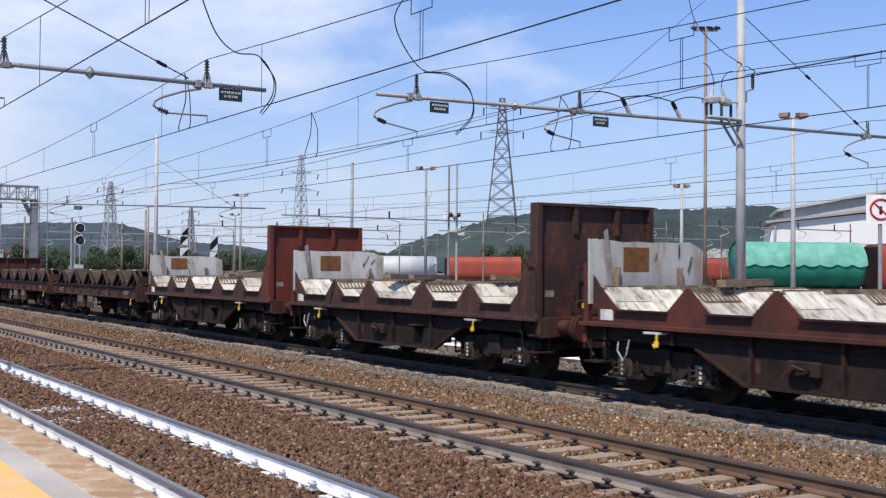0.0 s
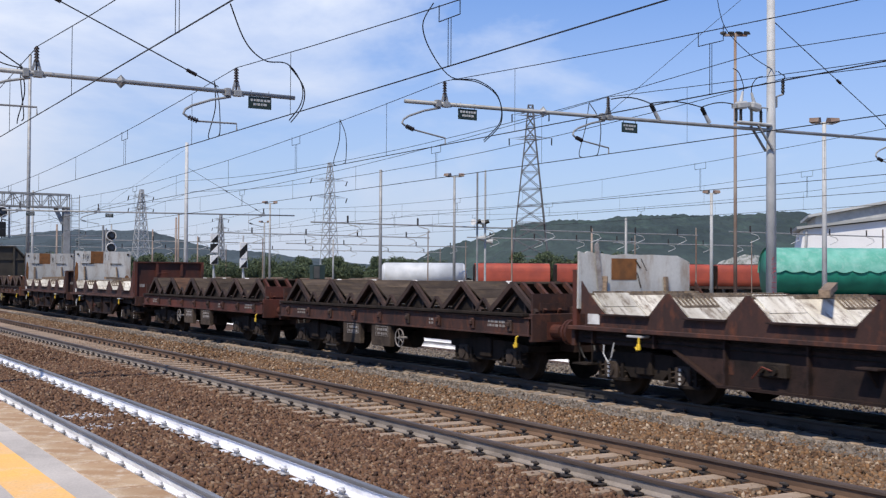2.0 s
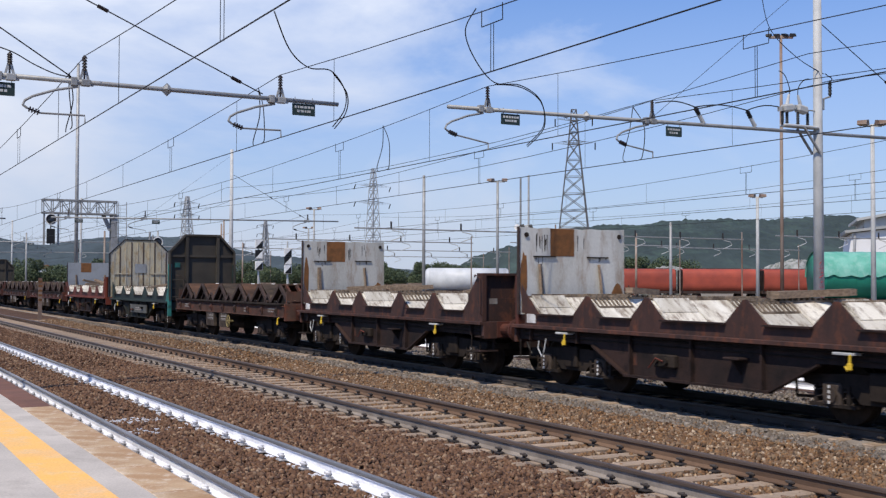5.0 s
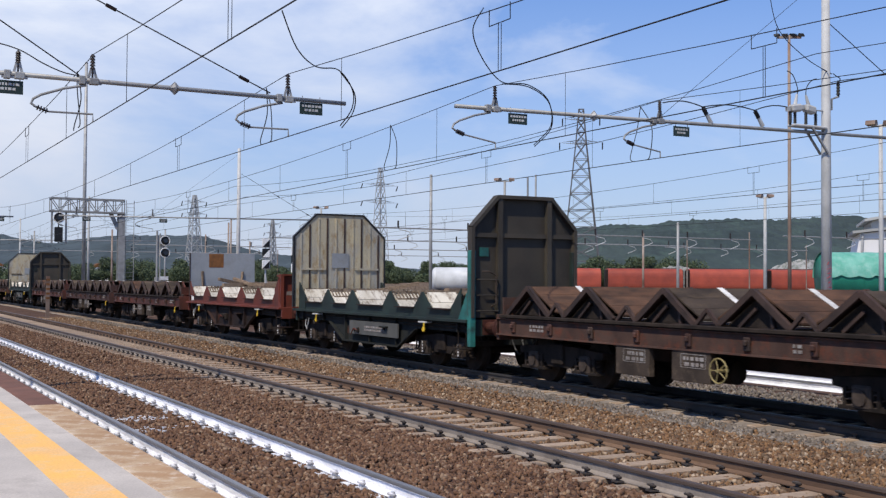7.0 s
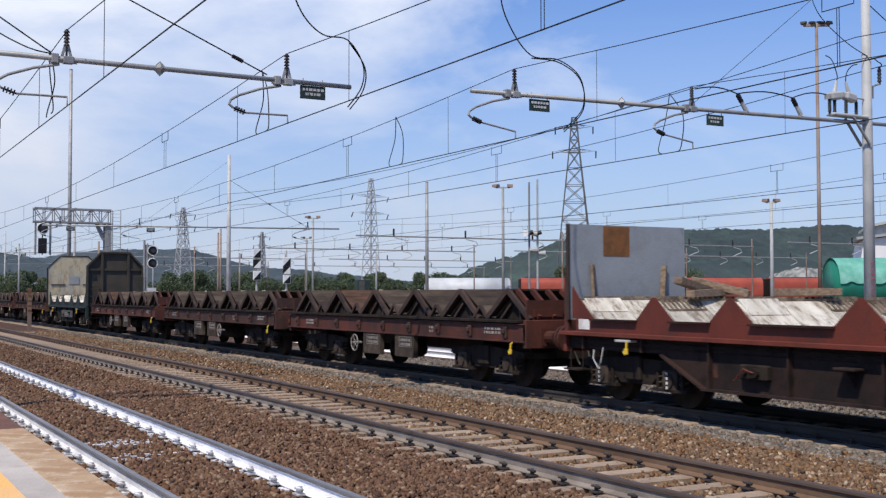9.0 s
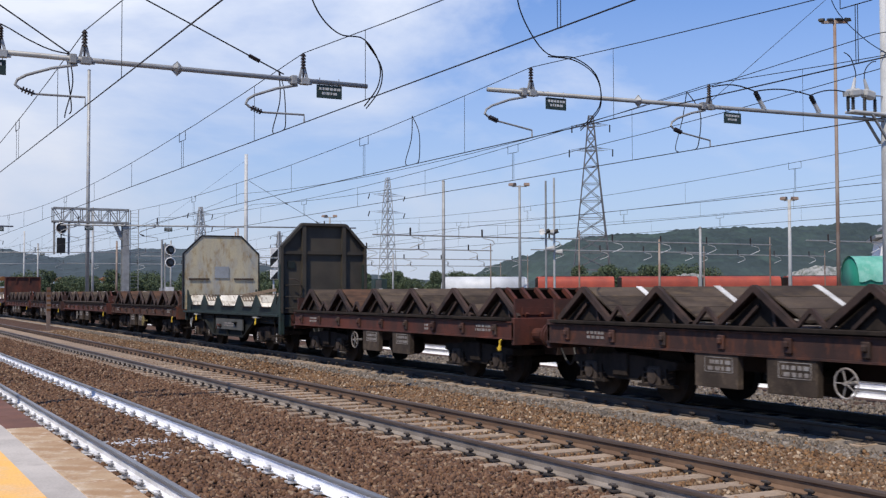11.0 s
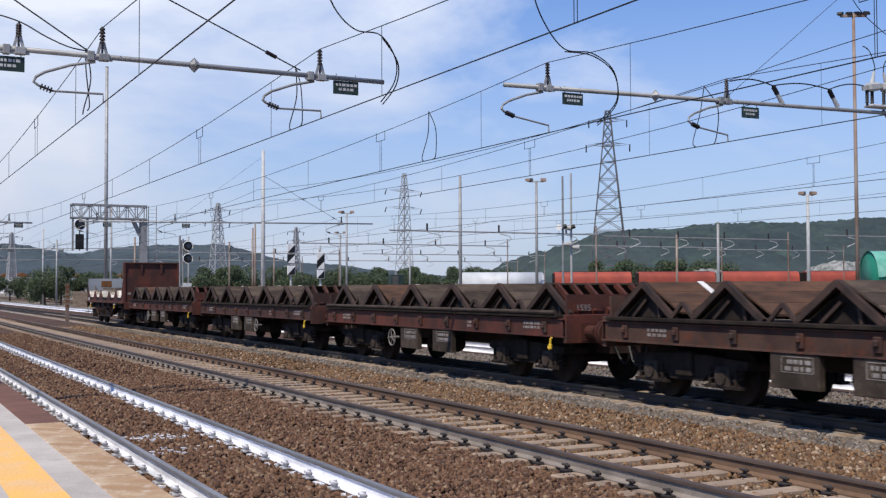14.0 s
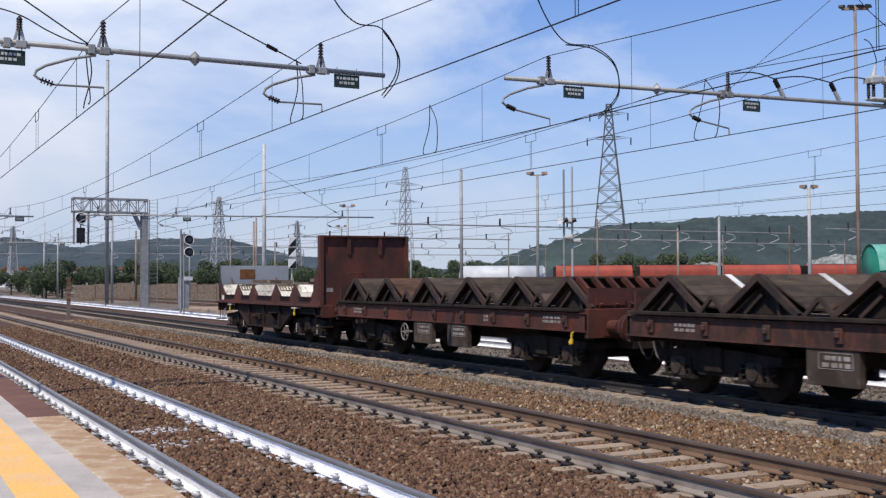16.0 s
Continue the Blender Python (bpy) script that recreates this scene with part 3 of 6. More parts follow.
def end_wall(w, y, top, paint, face, wide=1.36):
    """A tall ribbed plate across the front of the wagon, open box section behind it."""
    bm = bmesh.new()
    box(bm, -wide, wide, y - 0.06, y + 0.015, 0.92, top - 0.5)
    box(bm, -wide, wide, y - 0.015, y + 0.0149, top - 0.5, top)
    part("end_wall", bm, face, w)
    bm = bmesh.new()
    for x in (-wide, wide):
        box(bm, x - 0.05, x + 0.05, y - 0.12, y + 0.12, 1.2, top)
    box(bm, -wide - 0.05, wide + 0.05, y - 0.12, y + 0.12, top, top + 0.05)
    part("end_wall_rim", bm, paint, w)
    for x in (-0.5, 0.5):
        bm = bmesh.new()
        box(bm, x - 0.05, x + 0.05, y - 0.1, y - 0.017, top - 0.52, top - 0.01)
        part("end_wall_rib", bm, paint, w)
    for x in (-1.385, 1.355):
        bm = bmesh.new()
        prism(bm, [(y + 0.12, 1.2), (y + 0.12, min(top, 2.5)), (y + 0.55, 1.75), (y + 0.55, 1.2)], "x", x, x + 0.03)
        part("end_gusset", bm, paint, w)
    rail_handle(w, -wide - 0.06, y - 0.1, 1.35, 2.15, paint)
    for z0, z1 in ((1.62, 2.12), (1.3, 1.5)):
        bm = bmesh.new()
        path_rod(bm, smooth_path([(-0.55, y - 0.06, z0), (-0.55, y - 0.16, z0 + 0.04), (-0.55, y - 0.17, z1 - 0.08), (-0.5, y - 0.17, z1), (-0.1, y - 0.17, z1 + 0.02), (-0.05, y - 0.06, z1)], 4), 0.016)
        part("grab_rail", bm, paint, w)
    bm = bmesh.new()
    box(bm, -0.42, -0.34, y - 0.2, y - 0.16, 1.36, 1.46, 0.01)
    part("cock_handle", bm, YELLOW, w, "yellow cock handle")
    bm = bmesh.new()
    box(bm, -1.2, -1.0, y - 0.065, y - 0.061, 1.58, 1.7)
    part("small_plate", bm, FADED, w)
    for z in (0.55, 0.86):
        bm = bmesh.new()
        box(bm, -1.45, -1.0, y - 0.12, y + 0.14, z, z + 0.03)
        part("end_step", bm, SOOT, w)
    bm = bmesh.new()
    rod(bm, (-1.05, y, 0.55), (-1.05, y, 1.15), 0.03, 6)
    part("step_post", bm, SOOT, w)


def rear_board(w, y, top, mat, seed):
    """A loose board set upright on the rear end, with a rust square and propped timbers."""
    rnd = random.Random(seed)
    if top > 2.9 or mat is BOARD_GREY:
        bm = bmesh.new()
        n = 12
        up = [(-1.34 + 2.68 * k / n, top - (rnd.uniform(0, 0.03) if mat is BOARD_WHITE and 0 < k < n else 0)) for k in range(n + 1)]
        prism(bm, [(-1.34, 1.4)] + up + [(1.34, 1.4)], "y", y - 0.02, y + 0.02)
        part("rear_board", bm, mat, w, "upright board with a rusty square")
        bm = bmesh.new()
        box(bm, -1.37, -1.342, y - 0.04, y + 0.04, 1.4, top)
        part("board_edge", bm, FRAME_DARK, w)
    if top > 2.9 and mat is BOARD_WHITE:
        for x in (-1.0, 0.35):
            bm = bmesh.new()
            zb = top - 0.62 + rnd.uniform(-0.03, 0.03)
            box(bm, x, x + 0.55, y - 0.06, y - 0.021, zb, zb + 0.025)
            for q in range(4):
                px = x + rnd.uniform(0.02, 0.5)
                box(bm, px, px + 0.012, y - 0.026, y - 0.021, zb - rnd.uniform(0.04, 0.14), zb)
            part("board_bar", bm, GRIME_SHADE, w, "thin black bar with drips")
        for x in (-1.18, 1.2):
            bm = bmesh.new()
            rod(bm, (x, y - 0.02, top - 0.16), (x, y - 0.05, top - 0.16), 0.05, 10)
            part("board_bolt", bm, GRIME_SHADE, w)
        for x0, x1, z0, z1 in ((1.0, 1.3, 1.62, 2.05), (-1.33, -1.14, 1.6, top - 0.45)):
            bm = bmesh.new()
            pts = []
            for q in range(14):
                a = q * math.tau / 14
                g = rnd.uniform(0.75, 1.0)
                pts.append(((x0 + x1) / 2 + (x1 - x0) / 2 * g * math.cos(a), (z0 + z1) / 2 + (z1 - z0) / 2 * g * math.sin(a)))
            prism(bm, pts, "y", y - 0.027, y - 0.021)
            part("rust_stain", bm, RUST, w, "ragged rust stain")
        for q in range(12):
            px, pz, hgt = rnd.choice((rnd.uniform(-0.95, -0.65), rnd.uniform(0.1, 0.8))), top - rnd.uniform(0.12, 0.3), rnd.uniform(0.1, 0.35)
            bm = bmesh.new()
            prism(bm, [(px, pz), (px + 0.018, pz + 0.01), (px + 0.012, pz - hgt), (px + 0.004, pz - hgt * 1.05)], "y", y - 0.025, y - 0.021)
            part("paint_streak", bm, GRIME_SHADE, w)
    elif mat is not BOARD_GREY:
        cut = rnd.uniform(-0.95, -0.8)
        for x0, x1, tz, tilt in ((-1.34, cut, top - rnd.uniform(0, 0.03), rnd.uniform(-0.03, 0.03)), (cut + 0.03, 1.34, top - rnd.uniform(0, 0.06), 0.0)):
            bm = bmesh.new()
            n = 7
            up = [(x0 + (x1 - x0) * k / n, tz - (rnd.uniform(0, 0.035) if 0 < k < n else 0) - (0.14 if x1 > 1.2 and k == n else 0)) for k in range(n + 1)]
            prism(bm, [(x0, 1.5)] + [(px + tilt, pz) for px, pz in up] + [(x1, 1.5)], "y", y - 0.02, y + 0.02)
            part("rear_board", bm, mat, w, "upright board with a ragged top edge")
        bm = bmesh.new()
        prism(bm, [(cut - 0.02, 1.6), (cut - 0.14, top + 0.1), (cut - 0.06, top + 0.16), (cut + 0.1, 1.6)], "y", y - 0.06, y - 0.045)
        part("bent_strip", bm, FADED, w, "bent grey metal strip")
        for k in range(3):
            bm = bmesh.new()
            px, pz = rnd.uniform(0.1, 1.1), rnd.uniform(1.75, top - 0.25)
            beam(bm, (px, y - 0.024, pz), (px + rnd.uniform(-0.2, 0.2), y - 0.024, pz + rnd.uniform(0.1, 0.3)), rnd.uniform(0.02, 0.06), 0.006)
            part("torn_gap", bm, GRIME_SHADE, w)
    bm = bmesh.new()
    h = (top - 1.5) * 0.34
    box(bm, -0.58, 0.02, y - 0.026, y - 0.021, top - h - (0.02 if top > 2.9 else h * 0.5), top - 0.02 - (0 if top > 2.9 else h * 0.35))
    part("rust_square", bm, RUST, w, "square patch of bare rust")
    for x, tilt in ((-0.82, rnd.uniform(-0.15, 0.1)), (0.72, rnd.uniform(-0.1, 0.2))):
        bm = bmesh.new()
        beam(bm, (x, y - 0.1, 1.55), (x + tilt, y - 0.05, 1.5 + (top - 1.5) * 0.55), 0.1, 0.05)
        part("prop_timber", bm, WOOD, w, "short weathered prop timber")
    for x in (-1.3, 1.3):
        bm = bmesh.new()
        box(bm, x - 0.04, x + 0.04, y + 0.02, y + 0.14, 1.2, min(top, 2.2))
        part("board_bracket", bm, BROWN, w)


def loose_timber(w, x, y, z, length, turn, tilt):
    bm = bmesh.new()
    a, b = radians(turn), radians(tilt)
    d = Vector((math.cos(a) * math.cos(b), math.sin(a) * math.cos(b), math.sin(b))) * length / 2
    beam(bm, Vector((x, y, z)) - d, Vector((x, y, z)) + d, 0.16, 0.11)
    part("loose_timber", bm, WOOD, w, "loose squared timber lying on the troughs")


A_LEN, B_LEN, D_LEN = 12.04, 13.55, 12.04
COIL_LABEL = "oxide-red coil wagon with white toothed troughs, open top"


def coil_wagon(wall_top, board_top, board_mat, paint, wall_paint, seed):
    w = thing("coil_wagon", COIL_LABEL, "freight wagon", "train")
    fish_belly(w, A_LEN, paint, SOOT)
    saddle(w, paint, TROUGH)
    end_wall(w, 0.74, wall_top, wall_paint, wall_paint, 1.36)
    rear_board(w, 11.3, board_top, board_mat, seed)
    add_bogie(w, 2.35)
    add_bogie(w, A_LEN - 2.35)
    add_ends(w, A_LEN)
    underside_fittings(w, A_LEN, GRIME_SHADE)
    rnd = random.Random(seed)
    if seed == 12:
        loose_timber(w, 0.3, 4.75, 1.97, 1.5, -32, 13)
        loose_timber(w, -0.3, 9.0, 1.96, 1.3, 15, -11)
        loose_timber(w, 0.1, 8.95, 1.98, 1.0, -60, -14)
    for k in range(3):
        loose_timber(w, rnd.uniform(-0.3, 0.8), TEETH[rnd.randint(1, 4)], 1.89, rnd.uniform(0.9, 2.0), rnd.uniform(-20, 40), rnd.uniform(-3, 6))
    bars(w, -1.375, 0.75, 1.42, 0.3, 1, WHITE, 0.08)
    bm = bmesh.new()
    box(bm, -1.376, -1.373, 11.05 - 0.42, 11.05 - 0.1, 1.24, 1.42)
    part("data_panel", bm, STRIP_WHITE, w, "small scuffed white data panel")
    return w


def trough_wagon(seed, shade, yellow=False, turned=False):
    w = thing("trough_wagon", "rust-brown flat wagon with dark A-frame coil troughs", "freight wagon", "train")
    rnd = random.Random(seed)
    for s in (-1, 1):
        x = s * 1.38
        bm = bmesh.new()
        box(bm, x - 0.02, x + 0.02, 0.62, B_LEN - 0.62, 0.96, 1.26)
        part("side_sill", bm, shade, w)
        bm = bmesh.new()
        box(bm, x - 0.05, x + 0.05, 0.62, B_LEN - 0.62, 1.26, 1.285, 0.006)
        box(bm, x - 0.06, x + 0.06, 0.62, B_LEN - 0.62, 0.93, 0.96)
        part("sill_flange", bm, shade, w)
        bm = bmesh.new()
        box(bm, x - 0.1, x + 0.1, 0.8, B_LEN - 0.8, 1.3, 1.36, 0.008)
        part("deck_edge", bm, GRIME_SHADE, w, "black deck edging")
        for k in range(9):
            y = 1.3 + k * (B_LEN - 2.6) / 8
            bm = bmesh.new()
            xo = x + s * 0.02
            box(bm, min(xo, xo + s * 0.05), max(xo, xo + s * 0.05), y - 0.07, y + 0.07, 1.0, 1.22, 0.012)
            box(bm, min(xo, xo + s * 0.1), max(xo, xo + s * 0.1), y - 0.04, y + 0.04, 1.08, 1.18, 0.02)
            part("lashing_lug", bm, DULL if k % 3 else FRAME_DARK, w)
    bm = bmesh.new()
    box(bm, -1.36, 1.36, 0.62, B_LEN - 0.62, 1.2, 1.29)
    box(bm, -0.35, 0.35, 0.62, B_LEN - 0.62, 0.6, 1.2)
    part("deck", bm, SOOT, w)
    for y in (0.64, B_LEN - 0.64):
        bm = bmesh.new()
        box(bm, -1.4, 1.4, y - 0.05, y + 0.05, 0.82, 1.36, 0.01)
        part("buffer_beam", bm, shade, w)
    # A-frames and the plank slopes between them
    ys = [1.45, 3.35, 5.45, 7.6, 9.85, 11.95]
    hb, top = 0.8, 1.93
    for i, y in enumerate(ys):
        for x in (-1.25, 1.25):
            bm = bmesh.new()
            beam(bm, (x, y - hb, 1.36), (x, y, top), 0.075, 0.1)
            beam(bm, (x, y + hb, 1.36), (x, y, top), 0.075, 0.1)
            beam(bm, (x * 0.93, y - 0.34, 1.36), (x * 0.93, y - 0.28, 1.66), 0.05, 0.05)
            beam(bm, (x * 0.93, y + 0.4, 1.36), (x * 0.93, y + 0.02, 1.66), 0.05, 0.05)
            part("a_frame", bm, FRAME_DARK, w)
            # dark triangle added in the open A-frame to stand for shade inside
            bm = bmesh.new()
            prism(bm, [(y - hb + 0.06, 1.36), (y, top - 0.07), (y + hb - 0.06, 1.36)], "x", x * 0.88 - 0.01, x * 0.88 + 0.01)
            part("trough_side_plate", bm, GRIME_SHADE, w)
        for s in (-1, 1):
            if i == 0 and s < 0:
                for k in range(7):
                    x = -1.05 + k * 0.35
                    bm = bmesh.new()
                    beam(bm, (x, y - hb, 1.4), (x, y - 0.02, top), 0.07, 0.1)
                    part("end_rib", bm, shade, w)
                continue
            rusty = rnd.random() < 0.35
            for k in range(3):
                f0, f1 = k / 3, (k + 1) / 3 - 0.012
                p = (y + s * (0.03 + (hb + 0.1) * f0), top + 0.03 - 0.5 * f0)
                q = (y + s * (0.03 + (hb + 0.1) * f1), top + 0.03 - 0.5 * f1)
                bm = bmesh.new()
                prism(bm, [p, q, (q[0], q[1] - 0.035), (p[0], p[1] - 0.035)], "x", -1.19, 1.19)
                part("plank", bm, PLANK_RUST if rusty else PLANK, w)
            # one bright white strip down most of the front-facing slopes
            if s < 0 and rnd.random() < 0.88:
                x = -0.12 + rnd.uniform(-0.05, 0.06)
                p, q = (y + s * 0.03, top + 0.045), (y + s * (0.03 + 0.9 * 0.9), top + 0.045 - 0.5 * 0.9)
                bm = bmesh.new()
                prism(bm, [p, q, (q[0], q[1] - 0.01), (p[0], p[1] - 0.01)], "x", x, x + 0.13)
                part("wear_strip", bm, STRIP_WHITE, w, "bright white strip down the planks")
        if i < 5:
            c = y + 1.03
            for x in (-1.27, 1.27):
                bm = bmesh.new()
                beam(bm, (x, c - 0.28, 1.36), (x, c, 1.62), 0.06, 0.06)
                beam(bm, (x, c + 0.28, 1.36), (x, c, 1.62), 0.06, 0.06)
                part("trough_brace", bm, FRAME_DARK, w)
    bm = bmesh.new()
    box(bm, -1.33, 1.33, B_LEN - 0.78, B_LEN - 0.72, 1.34, 1.72)
    part("rear_bulkhead", bm, shade, w)
    bm = bmesh.new()
    box(bm, -1.3, 1.3, 0.7, 0.76, 1.36, 1.74)
    box(bm, -1.15, -0.5, 0.66, 0.7, 1.42, 1.56)
    part("front_bulkhead", bm, shade, w)
    add_bogie(w, 2.55, False)
    add_bogie(w, B_LEN - 2.55, False)
    add_ends(w, B_LEN)
    share("hand_wheel", BRAKE_WHEEL_YELLOW if yellow else BRAKE_WHEEL, w, -1.47, 6.0 if yellow else 5.7 if turned else 8.3, 0.66)
    for y in ((6.25, 7.8) if turned or yellow else (5.2, 6.95)):
        bm = bmesh.new()
        box(bm, -1.42, -1.3, y, y + 0.95, 0.42, 0.93, 0.01)
        part("brake_panel", bm, PANEL_DUST, w, "dusty brown plate")
        bars(w, -1.423, y + 0.15, 0.84, 0.5, 2, FADED, 0.06)
        bm = bmesh.new()
        for za, zb, ya, yb in ((0.875, 0.885, 0.1, 0.72), (0.655, 0.665, 0.1, 0.72), (0.655, 0.885, 0.1, 0.112), (0.655, 0.885, 0.708, 0.72)):
            box(bm, -1.426, -1.419, y + ya, y + yb, za, zb)
        part("table_frame", bm, FADED, w, "stencilled white frame")
    bars(w, -1.404, 1.5, 1.2, 0.62, 2, FADED, 0.05)
    bars(w, -1.404, 4.3, 1.16, 0.2, 2, FADED, 0.05)
    bars(w, -1.404, B_LEN - 2.4, 1.18, 0.5, 2, FADED, 0.05)
    share("lever", LEVER, w, -1.44, 1.0, 0.8)
    bm = bmesh.new()
    rod(bm, (-0.5, 6.6, 0.55), (-0.5, 7.9, 0.55), 0.2, 12)
    part("air_tank", bm, GRIME_SHADE, w)
    return w


def octagon(top=4.1, half=1.52):
    return [(-half, 1.25), (-half, top - 0.7), (-half * 0.52, top), (half * 0.52, top), (half, top - 0.7), (half, 1.25)]


HOOD_GRIME = material("black_green_grime", (0.024, 0.026, 0.024), (0.015, 0.016, 0.015), 0.8, scale=2, spec=0.15)
PLATE_GREY = material("grimy_grey_plate", (0.1, 0.1, 0.092), (0.07, 0.07, 0.065), 0.7, scale=1.5)


def hood_wagon(ribbed):
    w = thing("hood_wagon", "dirty teal coil wagon with dark and cream hood ends", "freight wagon", "train")
    fish_belly(w, D_LEN, GREEN_DARK, HOOD_GRIME)
    saddle(w, GREEN_DARK, TROUGH)
    # front end: dark octagonal plate with ribs and a rim
    bm = bmesh.new()
    prism(bm, octagon(3.97, 1.38), "y", 0.6, 0.64)
    part("front_hood_plate", bm, HOOD_DARK, w, "dark grey octagonal end plate")
    for yc, ya, yb, mat in ((0, 0.46, 0.66, HOOD_DARK), (1, 11.21, 11.33, BLACK)):
        bm = bmesh.new()
        o = octagon() if yc else octagon(3.97, 1.38)
        for (p, q) in zip(o, o[1:]):
            d = Vector((q[0] - p[0], 0, q[1] - p[1]))
            n = Vector((-d.z, 0, d.x)).normalized() * (0.025 if yc else 0.04)
            v = [(p[0] - n.x, p[1] - n.z), (q[0] - n.x, q[1] - n.z), (q[0] + n.x, q[1] + n.z), (p[0] + n.x, p[1] + n.z)]
            prism(bm, v, "y", ya, yb)
        part("hood_rim", bm, mat, w)
    for x in (-0.66, 0.66):
        bm = bmesh.new()
        box(bm, x - 0.06, x + 0.06, 0.48, 0.598, 1.25, 3.95)
        part("hood_rib", bm, HOOD_DARK, w)
    bm = bmesh.new()
    box(bm, -1.34, 1.34, 0.52, 0.598, 3.05, 3.15)
    part("hood_rib", bm, HOOD_DARK, w)
    for x in (-1.44, 1.3):
        bm = bmesh.new()
        box(bm, x, x + 0.14, 0.48, 0.62, 0.6, 2.75, 0.01)
        prism(bm, [(0.62, 1.2), (0.62, 1.95), (0.85, 1.6), (1.1, 1.2)], "x", x + 0.04, x + 0.07)
        part("end_post", bm, TEAL if ribbed and x < 0 else GREEN_DARK, w)
    bm = bmesh.new()
    box(bm, -1.15, -0.93, 0.56, 0.595, 2.62, 2.82)
    part("end_plate_mark", bm, TEAL if ribbed else GREEN_DARK, w, "small square plate")
    for z in (1.4, 1.75, 2.1):
        bm = bmesh.new()
        path_rod(bm, [(-1.25, 0.6, z), (-1.25, 0.42, z), (-0.75, 0.42, z), (-0.75, 0.6, z)], 0.016)
        part("ladder_rung", bm, HOOD_DARK, w)
    bm = bmesh.new()
    path_rod(bm, [(-0.82, 0.6, 1.5), (-0.82, 0.4, 1.55), (-0.82, 0.4, 2.2), (-1.0, 0.4, 2.28), (-1.15, 0.45, 2.28)], 0.018)
    part("grab_rail", bm, DUSTY, w)
    # rear end: cream octagonal plate
    bm = bmesh.new()
    prism(bm, octagon(), "y", 11.24, 11.3)
    part("rear_hood_plate", bm, HOOD_CREAM, w, "cream octagonal end plate with brown stains")
    if ribbed:
        for k in range(10):
            x = -1.3 + k * 0.289
            hgt = 4.05 if abs(x) < 0.79 else 4.05 - (abs(x) - 0.79) * 0.96
            bm = bmesh.new()
            box(bm, x - 0.025, x + 0.025, 11.215, 11.238, 1.65, hgt - 0.06)
            part("hood_rib", bm, FRAME_DARK if k % 2 else HOOD_CREAM, w)
    bm = bmesh.new()
    box(bm, -0.28, 0.28, 11.205, 11.236, 2.45, 2.9)
    part("hood_plate_mark", bm, BOARD_GREY, w, "grey square patch")
    for x in (-1.3, 0.5):
        bm = bmesh.new()
        box(bm, x, x + 0.8, 11.19, 11.237, 2.38, 2.44)
        part("hood_bar", bm, HOOD_CREAM if ribbed else FRAME_DARK, w)
    for x in (-1.4, 1.36):
        bm = bmesh.new()
        prism(bm, [(11.1, 1.2), (11.1, 2.0), (10.6, 1.6), (10.6, 1.2)], "x", x, x + 0.04)
        part("end_gusset", bm, GREEN_DARK, w)
    bm = bmesh.new()
    box(bm, -1.42, -1.38, 4.2, 7.2, 0.62, 0.98)
    part("side_plate", bm, PLATE_GREY, w, "long grimy grey side plate")
    add_bogie(w, 2.35)
    add_bogie(w, D_LEN - 2.35)
    add_ends(w, D_LEN)
    underside_fittings(w, D_LEN, GRIME_SHADE)
    loose_timber(w, 0.4, 8.2, 1.85, 1.5, -12, 10)
    loose_timber(w, 0.5, 4.4, 1.82, 1.1, 20, 0)
    bars(w, -1.424, 5.0, 0.86, 1.2, 2, FADED, 0.05)
    return w


def chalk_number(w, text):
    """A chalked number on the front bulkhead."""
    curve = bpy.data.curves.new("chalk_number", "FONT")
    curve.body, curve.size, curve.extrude = text, 0.17, 0.002
    ob = new("chalk_number", bpy.data.meshes.new_from_object(bpy.data.objects.new("chalk_text", curve)))
    ob.data.materials.append(FADED)
    ob.parent = w
    ob.location = (-1.12, 0.655, 1.43)
    ob.rotation_euler.x = math.pi / 2
    tagged(ob, "chalked number on the bulkhead")


TRACK_TRAIN = 13.85
TRAIN = []                                              # wagon and its front coupling's place at the start


